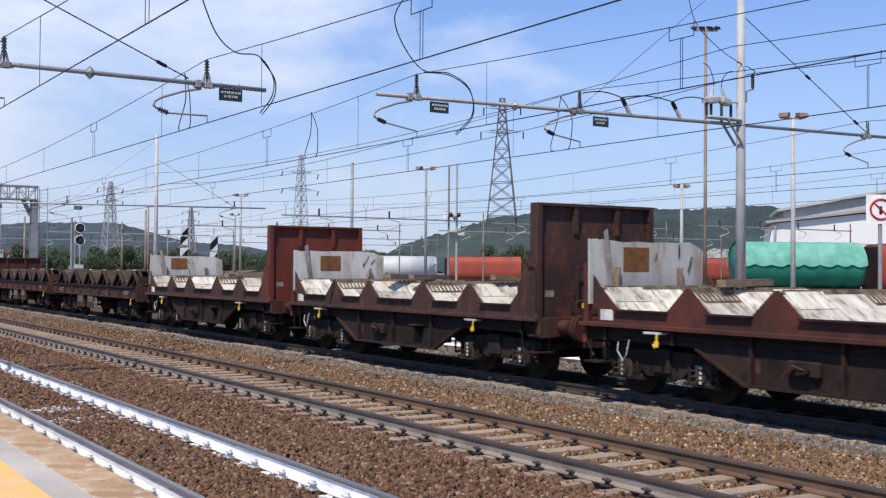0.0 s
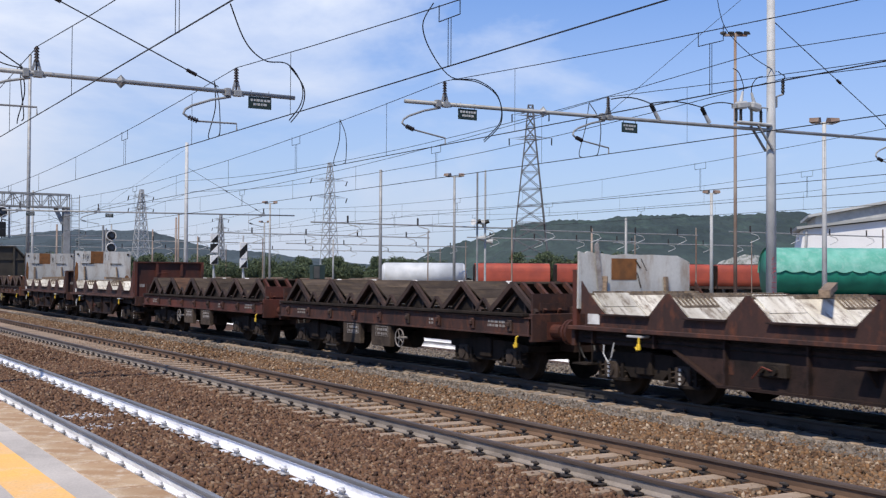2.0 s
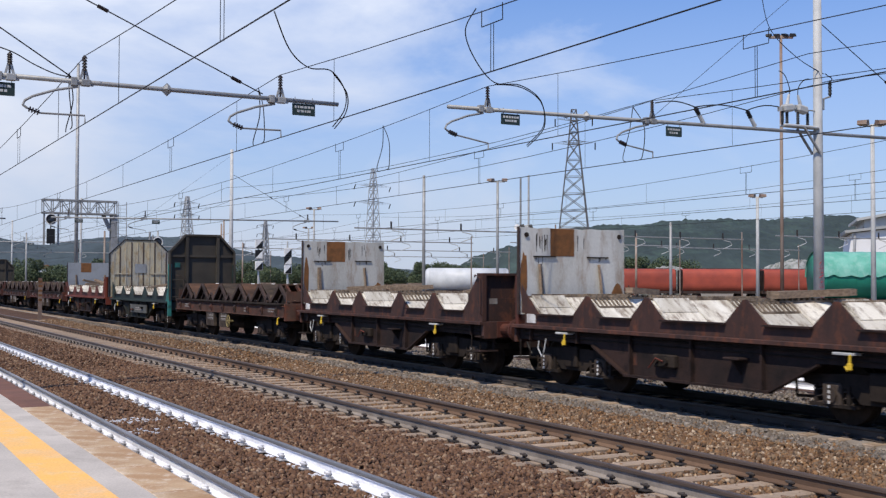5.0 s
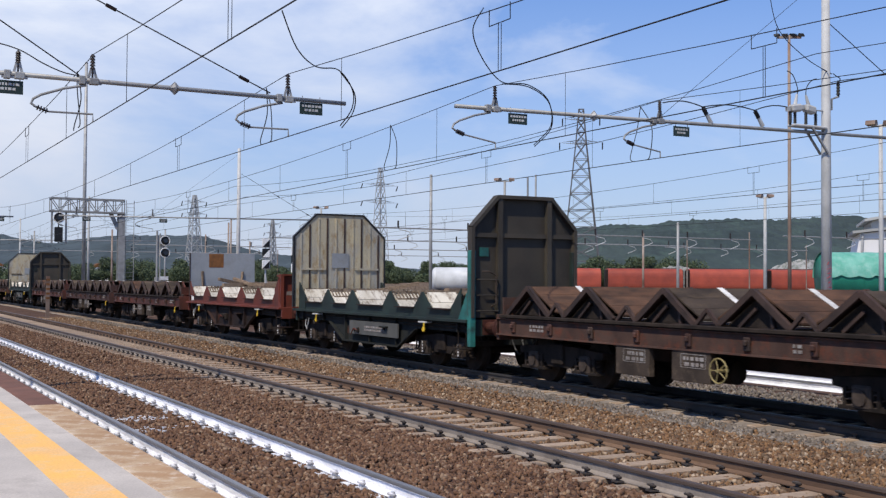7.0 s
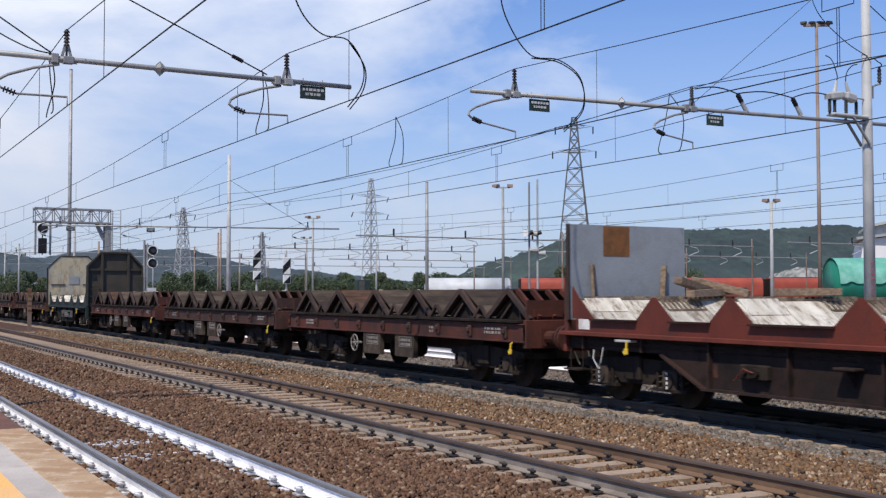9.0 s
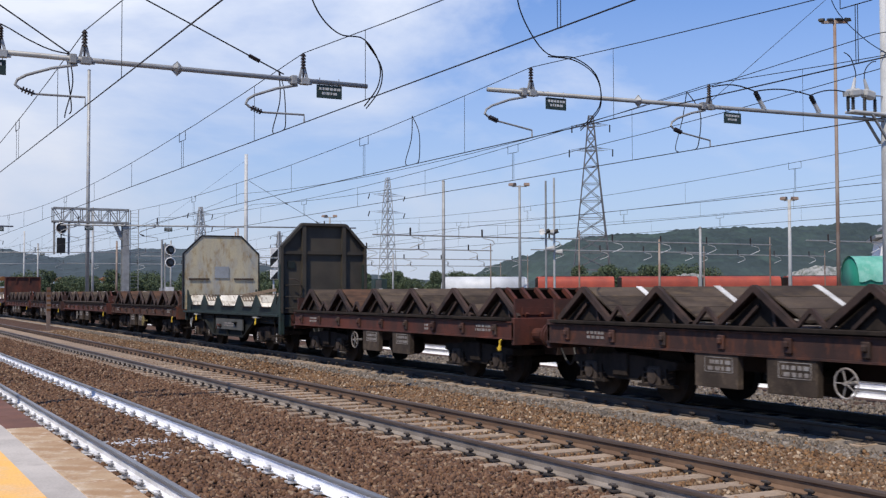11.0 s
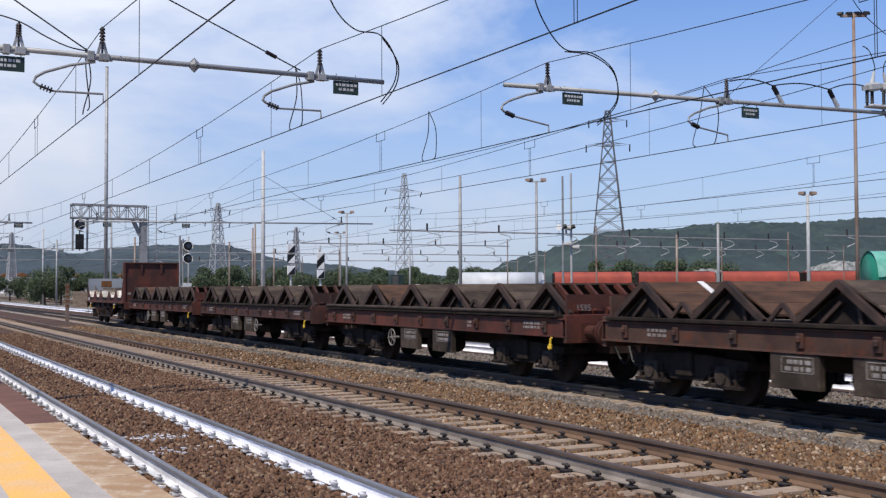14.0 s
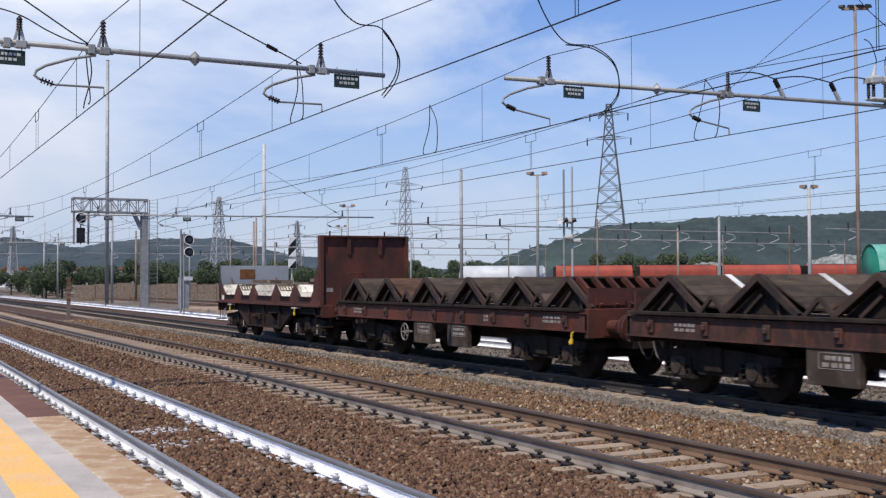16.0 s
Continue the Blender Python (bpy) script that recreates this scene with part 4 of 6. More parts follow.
def build_train():
    kinds = []
    for k, (wall, board, mat, paint) in enumerate(((3.26, 2.64, BOARD_WHITE, (BROWN, BROWN)), (3.26, 2.56, BOARD_WHITE, (DULL, DULL)), (3.2, 2.56, BOARD_WHITE, (DULL, RED)))):
        kinds.append((coil_wagon(wall, board, mat, *paint, 3 + k), A_LEN))
    b1 = trough_wagon(11, BROWN)
    b2 = trough_wagon(12, DULL, turned=True)
    byel = trough_wagon(14, DUST_RED, True)
    kinds += [(b2, B_LEN), (b1, B_LEN)]
    kinds.append((coil_wagon(2.54, 3.2, BOARD_WHITE, DULL, BROWN, 8), A_LEN))
    kinds.append((coil_wagon(2.2, 3.28, BOARD_WHITE, DULL, DULL, 9), A_LEN))
    kinds.append((byel, B_LEN))
    kinds.append((hood_wagon(True), D_LEN))
    kinds.append((coil_wagon(2.2, 3.12, BOARD_GREY, RED, RED, 12), A_LEN))
    for src in (b1, b2, b1):
        kinds.append((copy_thing(src, Matrix()), B_LEN))
    kinds.append((hood_wagon(False), D_LEN))
    for k, src in enumerate((byel, b1, b2, b1)):
        kinds.append((copy_thing(src, Matrix()), B_LEN))
        if k == 1:
            bm = bmesh.new()
            rod(bm, (-1.47, 0.85, 1.4), (-1.47, B_LEN - 0.85, 1.4), 0.04, 8)
            for q in range(7):
                y = 1.1 + q * (B_LEN - 2.2) / 6
                box(bm, -1.48, -1.4, y - 0.03, y + 0.03, 1.3, 1.42)
            chalk_number(kinds[-1][0], "1595")
            part("side_tube", bm, DUSTY, kinds[-1][0], "long dusty steel tube along the sill")
    kinds.append((coil_wagon(3.18, 2.5, BOARD_GREY, BROWN, BROWN, 21), A_LEN))
    y = 3.82
    for w, length in kinds:
        TRAIN.append((w, y))
        y += length


build_train()


# ---------------------------------------------------------------- ground, ballast, tracks
NEAR_Y, FAR_Y = -40.0, 420.0
bm = bmesh.new()
box(bm, -2500, 2500, -2500, 2500, -1.2, -0.42)
solid("ground", bm, YARD, "dusty yard ground reaching the far hills", "ground", "structure")
bm = bmesh.new()
prism(bm, [(2.98, -0.45), (2.98, -0.24), (3.3, -0.23), (5.4, -0.22), (6.9, -0.27), (7.5, -0.23), (7.8, -0.26), (9.4, -0.26), (9.8, -0.25), (10.9, -0.3), (12.2, -0.24), (15.3, -0.23), (16.4, -0.33), (17.6, -0.24), (20.1, -0.24), (20.6, -0.45)], "y", NEAR_Y, FAR_Y)
solid("ballast_bed", bm, BED, "brown ballast bed under the tracks", "ballast", "structure")


def rail_profile(bm, head):
    if head:
        prism(bm, [(-0.034, -0.012), (-0.03, 0.0), (0.03, 0.0), (0.034, -0.012), (0.035, -0.038), (-0.035, -0.038)], "y", NEAR_Y, FAR_Y)
    else:
        prism(bm, [(-0.034, -0.038), (0.034, -0.038), (0.012, -0.052), (0.01, -0.13), (0.03, -0.145), (0.072, -0.156), (0.072, -0.168), (-0.072, -0.168), (-0.072, -0.156), (-0.03, -0.145), (-0.01, -0.13), (-0.012, -0.052)], "y", NEAR_Y, FAR_Y)


def rail(x, web, head, label):
    bm = bmesh.new()
    rail_profile(bm, False)
    ob = solid("rail", bm, web, label, "rail", "structure")
    ob.location.x = x
    bm = bmesh.new()
    rail_profile(bm, True)
    part("rail_head", bm, head, ob, "worn running surface")
    return ob


T1, T2, T3, T4 = 4.38, 8.6, TRACK_TRAIN, 18.85
HALF = 0.7535
RAILS = {}
for name, x, web, head, label in (("near", T1, RAIL_WHITE, RAIL_TOP, "steel rail with a whitewashed web"), ("mid", T2, RAIL_RUST, RAIL_TOP_BROWN, "rusty steel rail beside ochre ballast"), ("train", T3, RAIL_DARK, RAIL_TOP_DARK, "steel rail under the freight train, darkened for its shadow"), ("yard", T4, RAIL_WHITE, RAIL_TOP, "steel rail with a whitewashed web"), ("yard_b", 26.9, RAIL_RUST, RAIL_TOP_BROWN, "rusty yard rail"), ("yard_c", 31.6, RAIL_RUST, RAIL_TOP_BROWN, "rusty yard rail")):
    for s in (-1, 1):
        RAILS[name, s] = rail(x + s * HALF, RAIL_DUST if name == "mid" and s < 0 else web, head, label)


def sleeper_mesh():
    bm = bmesh.new()
    box(bm, -1.15, 1.15, -0.105, 0.105, -0.34, -0.172, 0.012)
    return finish("sleeper", bm, SLEEPER)


def clip_mesh(mat, k=1.0):
    bm = bmesh.new()
    ring = [(-0.12 + 0.035 * math.cos(a), 0.045 * math.sin(a), -0.125 + 0.03 * math.sin(a * 0.5)) for a in [k * math.tau / 8 for k in range(9)]]
    path_rod(bm, ring, 0.012 * k, 5)
    box(bm, -0.12 - 0.03 * k, -0.07, -0.05 * k, 0.05 * k, -0.168, -0.15)
    rod(bm, (-0.115, 0, -0.15), (-0.115, 0, -0.09 + 0.02 * (k - 1)), 0.014 * k * k, 6)
    return finish("rail_clip", bm, mat)


SLEEPER_MESH, CLIP_DARK, CLIP_WHITE = sleeper_mesh(), clip_mesh(RAIL_DARK, 1.25), clip_mesh(CLIP_PALE, 1.5)
for x, first in ((T2, 17.838 % 0.6), (T3, 0.2)):
    bedding = thing("sleepers", "row of dusty concrete sleepers between the rails", "sleepers", kind="structure", at=(x, 0, 0))
    for k in range(195):
        share("sleeper", SLEEPER_MESH, bedding, 0, first - 12.6 + 0.6 * k, 0)
for key, mesh, step, first, count in ((("near", -1), CLIP_WHITE, 0.75, -10.9, 110), (("near", 1), CLIP_WHITE, 0.75, -10.6, 110), (("mid", -1), CLIP_DARK, 0.6, -11.96, 150), (("mid", 1), CLIP_DARK, 0.6, -11.96, 150), (("train", -1), CLIP_DARK, 0.6, -11.8, 150)):
    for k in range(count):
        share("rail_clip", mesh, RAILS[key], 0, first + step * k, 0)
# whitewash splashed on the sleeper ends under the near rails
bm = bmesh.new()
rnd = random.Random(5)
for s in (-1, 1):
    for k in range(100):
        y, x = 4.1 + 0.75 * k + rnd.uniform(-0.1, 0.1), T1 + s * HALF - 0.13
        box(bm, x - rnd.uniform(0.0, 0.05), x + 0.06, y - 0.1, y + 0.1, -0.22, -0.175)
for k in range(70):
    x, y = T1 - 0.15 + rnd.gauss(0, 0.35), 18.5 + rnd.gauss(0, 0.22) + rnd.choice((0, 0, 0.0, -1.5))
    box(bm, x, x + rnd.uniform(0.04, 0.16), y, y + rnd.uniform(0.03, 0.08), -0.24, -0.185)
solid("whitewash_splashes", bm, RAIL_WHITE, "splashes of whitewash on the ballast beside the rails", "paint splashes", "stuff")


def stones(name, label, mat, areas, size, seed):
    """Loose ballast stones. areas: x0, x1, y0, y1, number per square metre, height."""
    rng = np.random.default_rng(seed)
    base = np.array([(x, y, z) for x in (-1, 1) for y in (-1, 1) for z in (-1, 1)], float) * 0.5
    quads = np.array([(0, 1, 3, 2), (4, 6, 7, 5), (0, 4, 5, 1), (2, 3, 7, 6), (0, 2, 6, 4), (1, 5, 7, 3)])
    vs, fs, done = [], [], 0
    for x0, x1, y0, y1, per, z in areas:
        n = int((x1 - x0) * (y1 - y0) * per)
        c = np.stack([rng.uniform(x0, x1, n), rng.uniform(y0, y1, n), rng.normal(z, 0.012, n)], -1)
        dims = size * rng.uniform(0.55, 1.35, (n, 1, 3)) * np.array([1.0, 1.0, 0.75])
        pts = base[None] * dims * rng.uniform(0.6, 1.25, (n, 8, 1))
        q = rng.normal(size=(n, 4))
        q /= np.linalg.norm(q, axis=1, keepdims=True)
        w, a, b, d = q.T
        rot = np.stack([np.stack([1 - 2 * (b * b + d * d), 2 * (a * b - d * w), 2 * (a * d + b * w)], -1), np.stack([2 * (a * b + d * w), 1 - 2 * (a * a + d * d), 2 * (b * d - a * w)], -1), np.stack([2 * (a * d - b * w), 2 * (b * d + a * w), 1 - 2 * (a * a + b * b)], -1)], -2)
        pts = np.einsum("nij,nkj->nki", rot, pts) + c[:, None]
        vs.append(pts.reshape(-1, 3))
        fs.append((quads[None] + 8 * np.arange(n)[:, None, None] + done).reshape(-1, 4))
        done += 8 * n
    v, f = np.concatenate(vs), np.concatenate(fs)
    me = bpy.data.meshes.new(name)
    me.vertices.add(len(v))
    me.vertices.foreach_set("co", v.ravel())
    me.loops.add(f.size)
    me.loops.foreach_set("vertex_index", f.ravel())
    me.polygons.add(len(f))
    me.polygons.foreach_set("loop_start", np.arange(len(f)) * 4)
    me.polygons.foreach_set("loop_total", np.full(len(f), 4))
    me.update(calc_edges=True)
    me.materials.append(mat)
    return tagged(new(name, me), label, "ballast", "", "stuff")


stones("brown_ballast", "loose dark brown ballast stones between the tracks", STONE_BROWN, [(3.0, 7.68, 5.0, 16.0, 560, -0.21), (3.0, 7.68, 16.0, 30.0, 360, -0.21), (3.0, 7.68, 30.0, 60.0, 110, -0.21), (5.2, 7.68, 2.0, 5.0, 400, -0.215), (3.0, 7.68, -12.0, 2.0, 110, -0.215), (3.0, 5.2, 2.0, 5.0, 110, -0.215)], 0.049, 1)
stones("ochre_ballast", "loose ochre and rust-coloured ballast stones between the tracks", STONE_OCHRE, [(9.6, 12.5, 3.5, 16.0, 520, -0.24), (9.6, 12.5, 16.0, 30.0, 340, -0.24), (9.6, 12.5, 30.0, 70.0, 100, -0.24), (9.6, 12.5, -12.0, 3.5, 110, -0.24), (7.9, 9.3, 4.5, 40.0, 330, -0.222)], 0.05, 2)
stones("grey_ballast", "loose grey ballast stones along the freight track", STONE_GREY, [(12.0, 12.7, 4.0, 30.0, 300, -0.225), (12.0, 12.7, 30.0, 70.0, 80, -0.22), (14.7, 18.0, 4.0, 45.0, 110, -0.25), (19.6, 21.0, 6.0, 45.0, 70, -0.25)], 0.06, 3)

bm = bmesh.new()
prism(bm, [(12.55, -0.26), (12.72, -0.2), (13.02, -0.18), (13.02, -0.3)], "y", NEAR_Y, FAR_Y)
solid("dusty_track_edge", bm, RAIL_DUST, "grey dust-caked edge of the freight track", "ballast", "structure")
# black strip between the rails, painted shade below the wagons
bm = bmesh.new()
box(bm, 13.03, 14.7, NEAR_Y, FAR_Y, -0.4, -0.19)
solid("oily_ballast", bm, GRIME_SHADE, "ballast strip blackened to deepen the shade under the freight train", "ballast", "structure")

# ---------------------------------------------------------------- platform
bm = bmesh.new()
box(bm, -9.0, 2.94, NEAR_Y, 160.0, -0.5, 0.2)
plat = solid("platform", bm, CONCRETE, "grey concrete station platform", "platform", "structure")
edge_meshes = []
for mat in (OCHRE, BRICKY):
    bm = bmesh.new()
    box(bm, 2.53, 2.97, 0.006, 1.494, 0.15, 0.206, 0.006)
    edge_meshes.append(finish("edge_slab", bm, mat))
for k in range(60):
    y = -20 + 1.5 * k
    share("edge_slab", edge_meshes[1 if y > 17.3 and k % 7 != 3 else 0], plat, 0, y, 0)
bm = bmesh.new()
box(bm, 1.79, 2.23, NEAR_Y, 160, 0.15, 0.204)
part("safety_line", bm, YELLOW_LINE, plat, "worn yellow painted safety line")


# ---------------------------------------------------------------- overhead line
def insulator_stack(parent, x, y, z0, z1):
    bm = bmesh.new()
    rod(bm, (x, y, z0), (x, y, z1), 0.022, 6)
    for k in range(5):
        z = z0 + 0.2 + (z1 - z0 - 0.24) * k / 4
        rod(bm, (x, y, z - 0.02), (x, y, z + 0.02), 0.058, 10, 0.035)
    part("insulator", bm, PORCELAIN, parent)
    bm = bmesh.new()
    beam(bm, (x - 0.09, y, z0 - 0.06), (x - 0.02, y, z0 + 0.2), 0.03, 0.05)
    beam(bm, (x + 0.09, y, z0 - 0.06), (x + 0.02, y, z0 + 0.2), 0.03, 0.05)
    box(bm, x - 0.26, x - 0.14, y - 0.07, y + 0.07, z0 - 0.15, z0 + 0.02, 0.01)
    box(bm, x - 0.06, x + 0.12, y - 0.065, y + 0.065, z0 - 0.14, z0 - 0.01, 0.01)
    box(bm, x - 0.3, x + 0.18, y - 0.03, y + 0.03, z0 - 0.13, z0 - 0.09)
    part("insulator_clamp", bm, GALV, parent)


def steady_arm(parent, x, y, zb, zc):
    """The bent pipe under a beam that holds the contact wire over a track."""
    bm = bmesh.new()
    path_rod(bm, [(x - 0.12, y, zb - 0.1), (x - 0.55, y, zb - 0.2), (x - 0.98, y, zb - 0.36), (x - 1.12, y, zb - 0.45), (x - 1.16, y, zb - 0.54), (x - 1.08, y, zb - 0.6)], 0.026, 8)
    part("steady_pipe", bm, GALV, parent)
    bm = bmesh.new()
    p, q = Vector((x - 1.08, y, zb - 0.6)), Vector((x - 0.84, y, zb - 0.68))
    rod(bm, p, q, 0.02, 6)
    for k in range(4):
        c = p.lerp(q, 0.2 + k * 0.22)
        rod(bm, c - (q - p) * 0.05, c + (q - p) * 0.05, 0.055, 10)
    part("insulator", bm, PORCELAIN, parent)
    bm = bmesh.new()
    path_rod(bm, [tuple(q), (x + 0.02, y, zc + 0.16), (x + 0.02, y, zc)], 0.02, 6)
    part("registration_arm", bm, GALV, parent)


def warning_plate(parent, x, y, z, w=0.53, h=0.26):
    bm = bmesh.new()
    box(bm, x, x + w, y - 0.01, y + 0.01, z - h, z)
    plate = part("warning_plate", bm, SIGN_GREEN, parent, "dark green warning plate with two lines of lettering")
    bm = bmesh.new()
    rnd = random.Random(int(x * 10))
    for r in range(2):
        p = x + 0.05 + 0.06 * r
        while p < x + w - 0.08 - 0.06 * r:
            k = rnd.uniform(0.03, 0.08)
            box(bm, p, p + k, y - 0.014, y - 0.011, z - 0.1 - r * 0.09, z - 0.05 - r * 0.09)
            p += k + 0.02
    part("plate_lettering", bm, PALE_POST, plate)
    bm = bmesh.new()
    for e in (0.06, w - 0.06):
        rod(bm, (x + e, y, z), (x + e, y, z + 0.14), 0.01, 5)
    part("plate_hanger", bm, GALV, parent)


WIRE_HEIGHT = {T1: (6.57, 5.2), T2: (6.55, 5.18), T3: (6.75, 5.22), T4: (6.8, 5.3)}


def support(y, full):
    """Both cantilever beams over the four running tracks, with their mast."""
    left = thing("catenary_beam", "grey tubular catenary beam with insulators over the tracks", "catenary beam", "catenary beams")
    bm = bmesh.new()
    rod(bm, (1.2, y, 6.04), (9.96, y, 6.01), 0.048, 12)
    part("beam_tube", bm, GALV, left, smooth=True)
    bm = bmesh.new()
    rod(bm, (1.2, y, -0.3), (1.2, y, 9.2), 0.14, 14, 0.1)
    part("mast", bm, GALV, left, smooth=True)
    right = thing("catenary_beam", "grey tubular catenary beam with insulators over the tracks", "catenary beam", "catenary beams")
    bm = bmesh.new()
    rod(bm, (12.76, y, 6.18), (33.0, y, 6.46), 0.05, 12)
    part("beam_tube", bm, GALV, right, smooth=True)
    bm = bmesh.new()
    rod(bm, (24.87, y, -0.4), (24.87, y, 11.3), 0.16, 16, 0.11)
    part("mast", bm, PALE_POST, right, "pale grey round steel mast", smooth=True)
    for x, zb, own in ((T1 + 0.08, 6.03, left), (T2, 6.01, left), (T3, 6.2, right), (T4, 6.27, right), (30.6, 6.42, right)):
        zi, zc = WIRE_HEIGHT.get(x if x != T1 + 0.08 else T1, (6.9, 5.4))
        insulator_stack(own, x, y, zb + 0.06, zi)
        steady_arm(own, x, y, zb, zc)
    for x, zb, own in ((6.12, 6.02, left), (16.75, 6.24, right)):
        bm = bmesh.new()
        bmesh.ops.create_cone(bm, cap_ends=True, segments=4, radius1=0.14, radius2=0.03, depth=0.13, matrix=Matrix.Translation((x, y - 0.05, zb)) @ pose(0, 0, 0, 90))
        bmesh.ops.create_cone(bm, cap_ends=True, segments=4, radius1=0.14, radius2=0.03, depth=0.13, matrix=Matrix.Translation((x, y + 0.05, zb)) @ pose(0, 0, 0, -90))
        part("beam_joint", bm, GALV, own, "diamond-shaped flange joint")
    for x, z, own in ((8.88, 5.96, left), (14.23, 6.13, right), (19.31, 6.17, right), (2.62, 5.9, left)):
        warning_plate(own, x, y, z)
    bm = bmesh.new()
    rod(bm, (1.2, y, 9.1), (8.2, y, 6.1), 0.014, 5)
    rod(bm, (1.2, y, 8.0), (4.2, y, 6.12), 0.014, 5)
    part("beam_stay", bm, WIRE, left)
    bm = bmesh.new()
    rod(bm, (24.87, y, 10.9), (18.9, y, 6.4), 0.007, 5)
    rod(bm, (24.87, y, 9.6), (30.5, y, 6.55), 0.014, 5)
    part("beam_stay", bm, WIRE, right)
    for own, p, q in ((left, (1.2, 9.1), (8.2, 6.1)), (right, (24.87, 9.6), (30.5, 6.55))):
        for f in (0.5, 0.9):
            bm = bmesh.new()
            a, b = Vector((p[0], y, p[1])).lerp(Vector((q[0], y, q[1])), f), Vector((p[0], y, p[1])).lerp(Vector((q[0], y, q[1])), f + 0.03)
            rod(bm, a, b, 0.04, 8)
            part("stay_insulator", bm, PORCELAIN, own)
    if not full:
        return
    insulator_stack(left, 3.05, y, 6.08, 6.5)
    bm = bmesh.new()
    path_rod(bm, smooth_path([(1.6, y, 6.6), (2.5, y, 6.62), (3.05, y, 6.52), (3.5, y, 6.3), (3.9, y, 6.15), (4.3, y, 6.1)]), 0.012)
    part("jumper", bm, WIRE, left)
    # red scrawl on the mast
    bm = bmesh.new()
    rnd = random.Random(3)
    for k in range(9):
        z = 1.55 + k * 0.13
        beam(bm, (24.75 + rnd.uniform(-0.05, 0.05), y - 0.158, z), (24.85 + rnd.uniform(-0.06, 0.06), y - 0.162, z + rnd.uniform(-0.08, 0.1)), 0.02, 0.006)
    part("scrawl_strokes", bm, SIGN_RED, right, "red paint scrawl")
    # switch gear beside the mast: two tilted bodies with horns on four insulators
    gear = thing("line_switch", "grey twin line switch with black insulators and horns beside the mast", "line switch")
    bm = bmesh.new()
    box(bm, 23.5, 24.78, y - 0.15, y + 0.15, 6.45, 6.52, 0.02)
    part("base_plate", bm, PALE_POST, gear, "weathered mounting plate")
    for dy in (-0.14, 0.14):
        bm = bmesh.new()
        beam(bm, (24.2, y + dy, 6.44), (24.8, y + dy, 5.75), 0.06, 0.05)
        part("strut", bm, GALV, gear)
    for x in (23.48, 23.66, 24.08, 24.46):
        bm = bmesh.new()
        rod(bm, (x, y, 6.5), (x, y, 6.95), 0.03, 8)
        for j in range(5):
            rod(bm, (x, y, 6.56 + j * 0.066), (x, y, 6.61 + j * 0.066), 0.052, 10, 0.036)
        part("insulator", bm, BLACK, gear)
    for x, tilt in ((23.68, -8), (24.22, 10)):
        bm = bmesh.new()
        box(bm, -0.2, 0.19, -0.12, 0.12, -0.11, 0.11, 0.05)
        box(bm, -0.33, -0.25, -0.06, 0.06, -0.07, 0.05)
        body = part("switch_body", bm, PALE_POST, gear, "pale grey switch body")
        body.location = (x, y, 6.98)
        body.rotation_euler.y = radians(tilt)
        bm = bmesh.new()
        rod(bm, (x - 0.02, y, 7.05), (x + (0.06 if tilt < 0 else -0.14), y, 7.38), 0.06, 8, 0.03)
        part("horn_socket", bm, PALE_POST, gear)
    for pts in (((23.74, 7.36), (23.77, 7.52), (23.63, 7.84), (23.5, 7.96), (23.36, 8.0)), ((24.08, 7.36), (24.1, 7.56), (24.2, 7.72), (24.36, 7.84), (24.52, 7.88))):
        bm = bmesh.new()
        path_rod(bm, smooth_path([(px, y, pz) for px, pz in pts]), 0.014)
        part("arcing_horn", bm, WIRE, gear)
    bm = bmesh.new()
    path_rod(bm, [(24.4, y, 6.97), (24.62, y, 6.98), (24.86, y, 6.97)], 0.02)
    path_rod(bm, [(24.86, y, 7.0), (25.1, y, 7.05), (25.1, y, 7.35), (25.36, y, 7.44)], 0.03)
    part("mast_bracket", bm, GALV, gear)
    bm = bmesh.new()
    rod(bm, (25.36, y, 7.42), (25.36, y, 7.9), 0.035, 8)
    for j in range(4):
        rod(bm, (25.36, y, 7.5 + j * 0.09), (25.36, y, 7.57 + j * 0.09), 0.06, 10, 0.04)
    part("insulator", bm, BLACK, gear)
    for x, z in ((20.6, 6.45), (22.45, 6.5)):
        a, b = Vector((x, y, z - 0.12)), Vector((x - 0.3, y, z + 0.3))
        bm = bmesh.new()
        rod(bm, a, a.lerp(b, 0.55), 0.06, 10, 0.05)
        part("insulator_foot", bm, PALE_POST, gear, "pale insulator foot")
        bm = bmesh.new()
        rod(bm, a.lerp(b, 0.5), b, 0.035, 8)
        for j in range(3):
            rod(bm, a.lerp(b, 0.55 + j * 0.14), a.lerp(b, 0.65 + j * 0.14), 0.06, 10)
        part("insulator", bm, BLACK, gear)
    bm = bmesh.new()
    pts = [(18.95, y, 6.75)]
    for a, b in (((18.95, 6.75), (20.3, 6.75)), ((20.3, 6.75), (22.15, 6.8)), ((22.15, 6.8), (23.5, 6.97))):
        for k in range(1, 7):
            f = k / 6
            pts.append((a[0] + (b[0] - a[0]) * f, y, a[1] + (b[1] - a[1]) * f + 0.1 * math.sin(f * math.pi)))
    path_rod(bm, pts, 0.016)
    part("jumper", bm, WIRE, gear)


SPANS = [-30.3, 23.2, 76.7, 130.2, 183.7]
for k, y in enumerate(SPANS[1:]):
    support(y, k == 0)


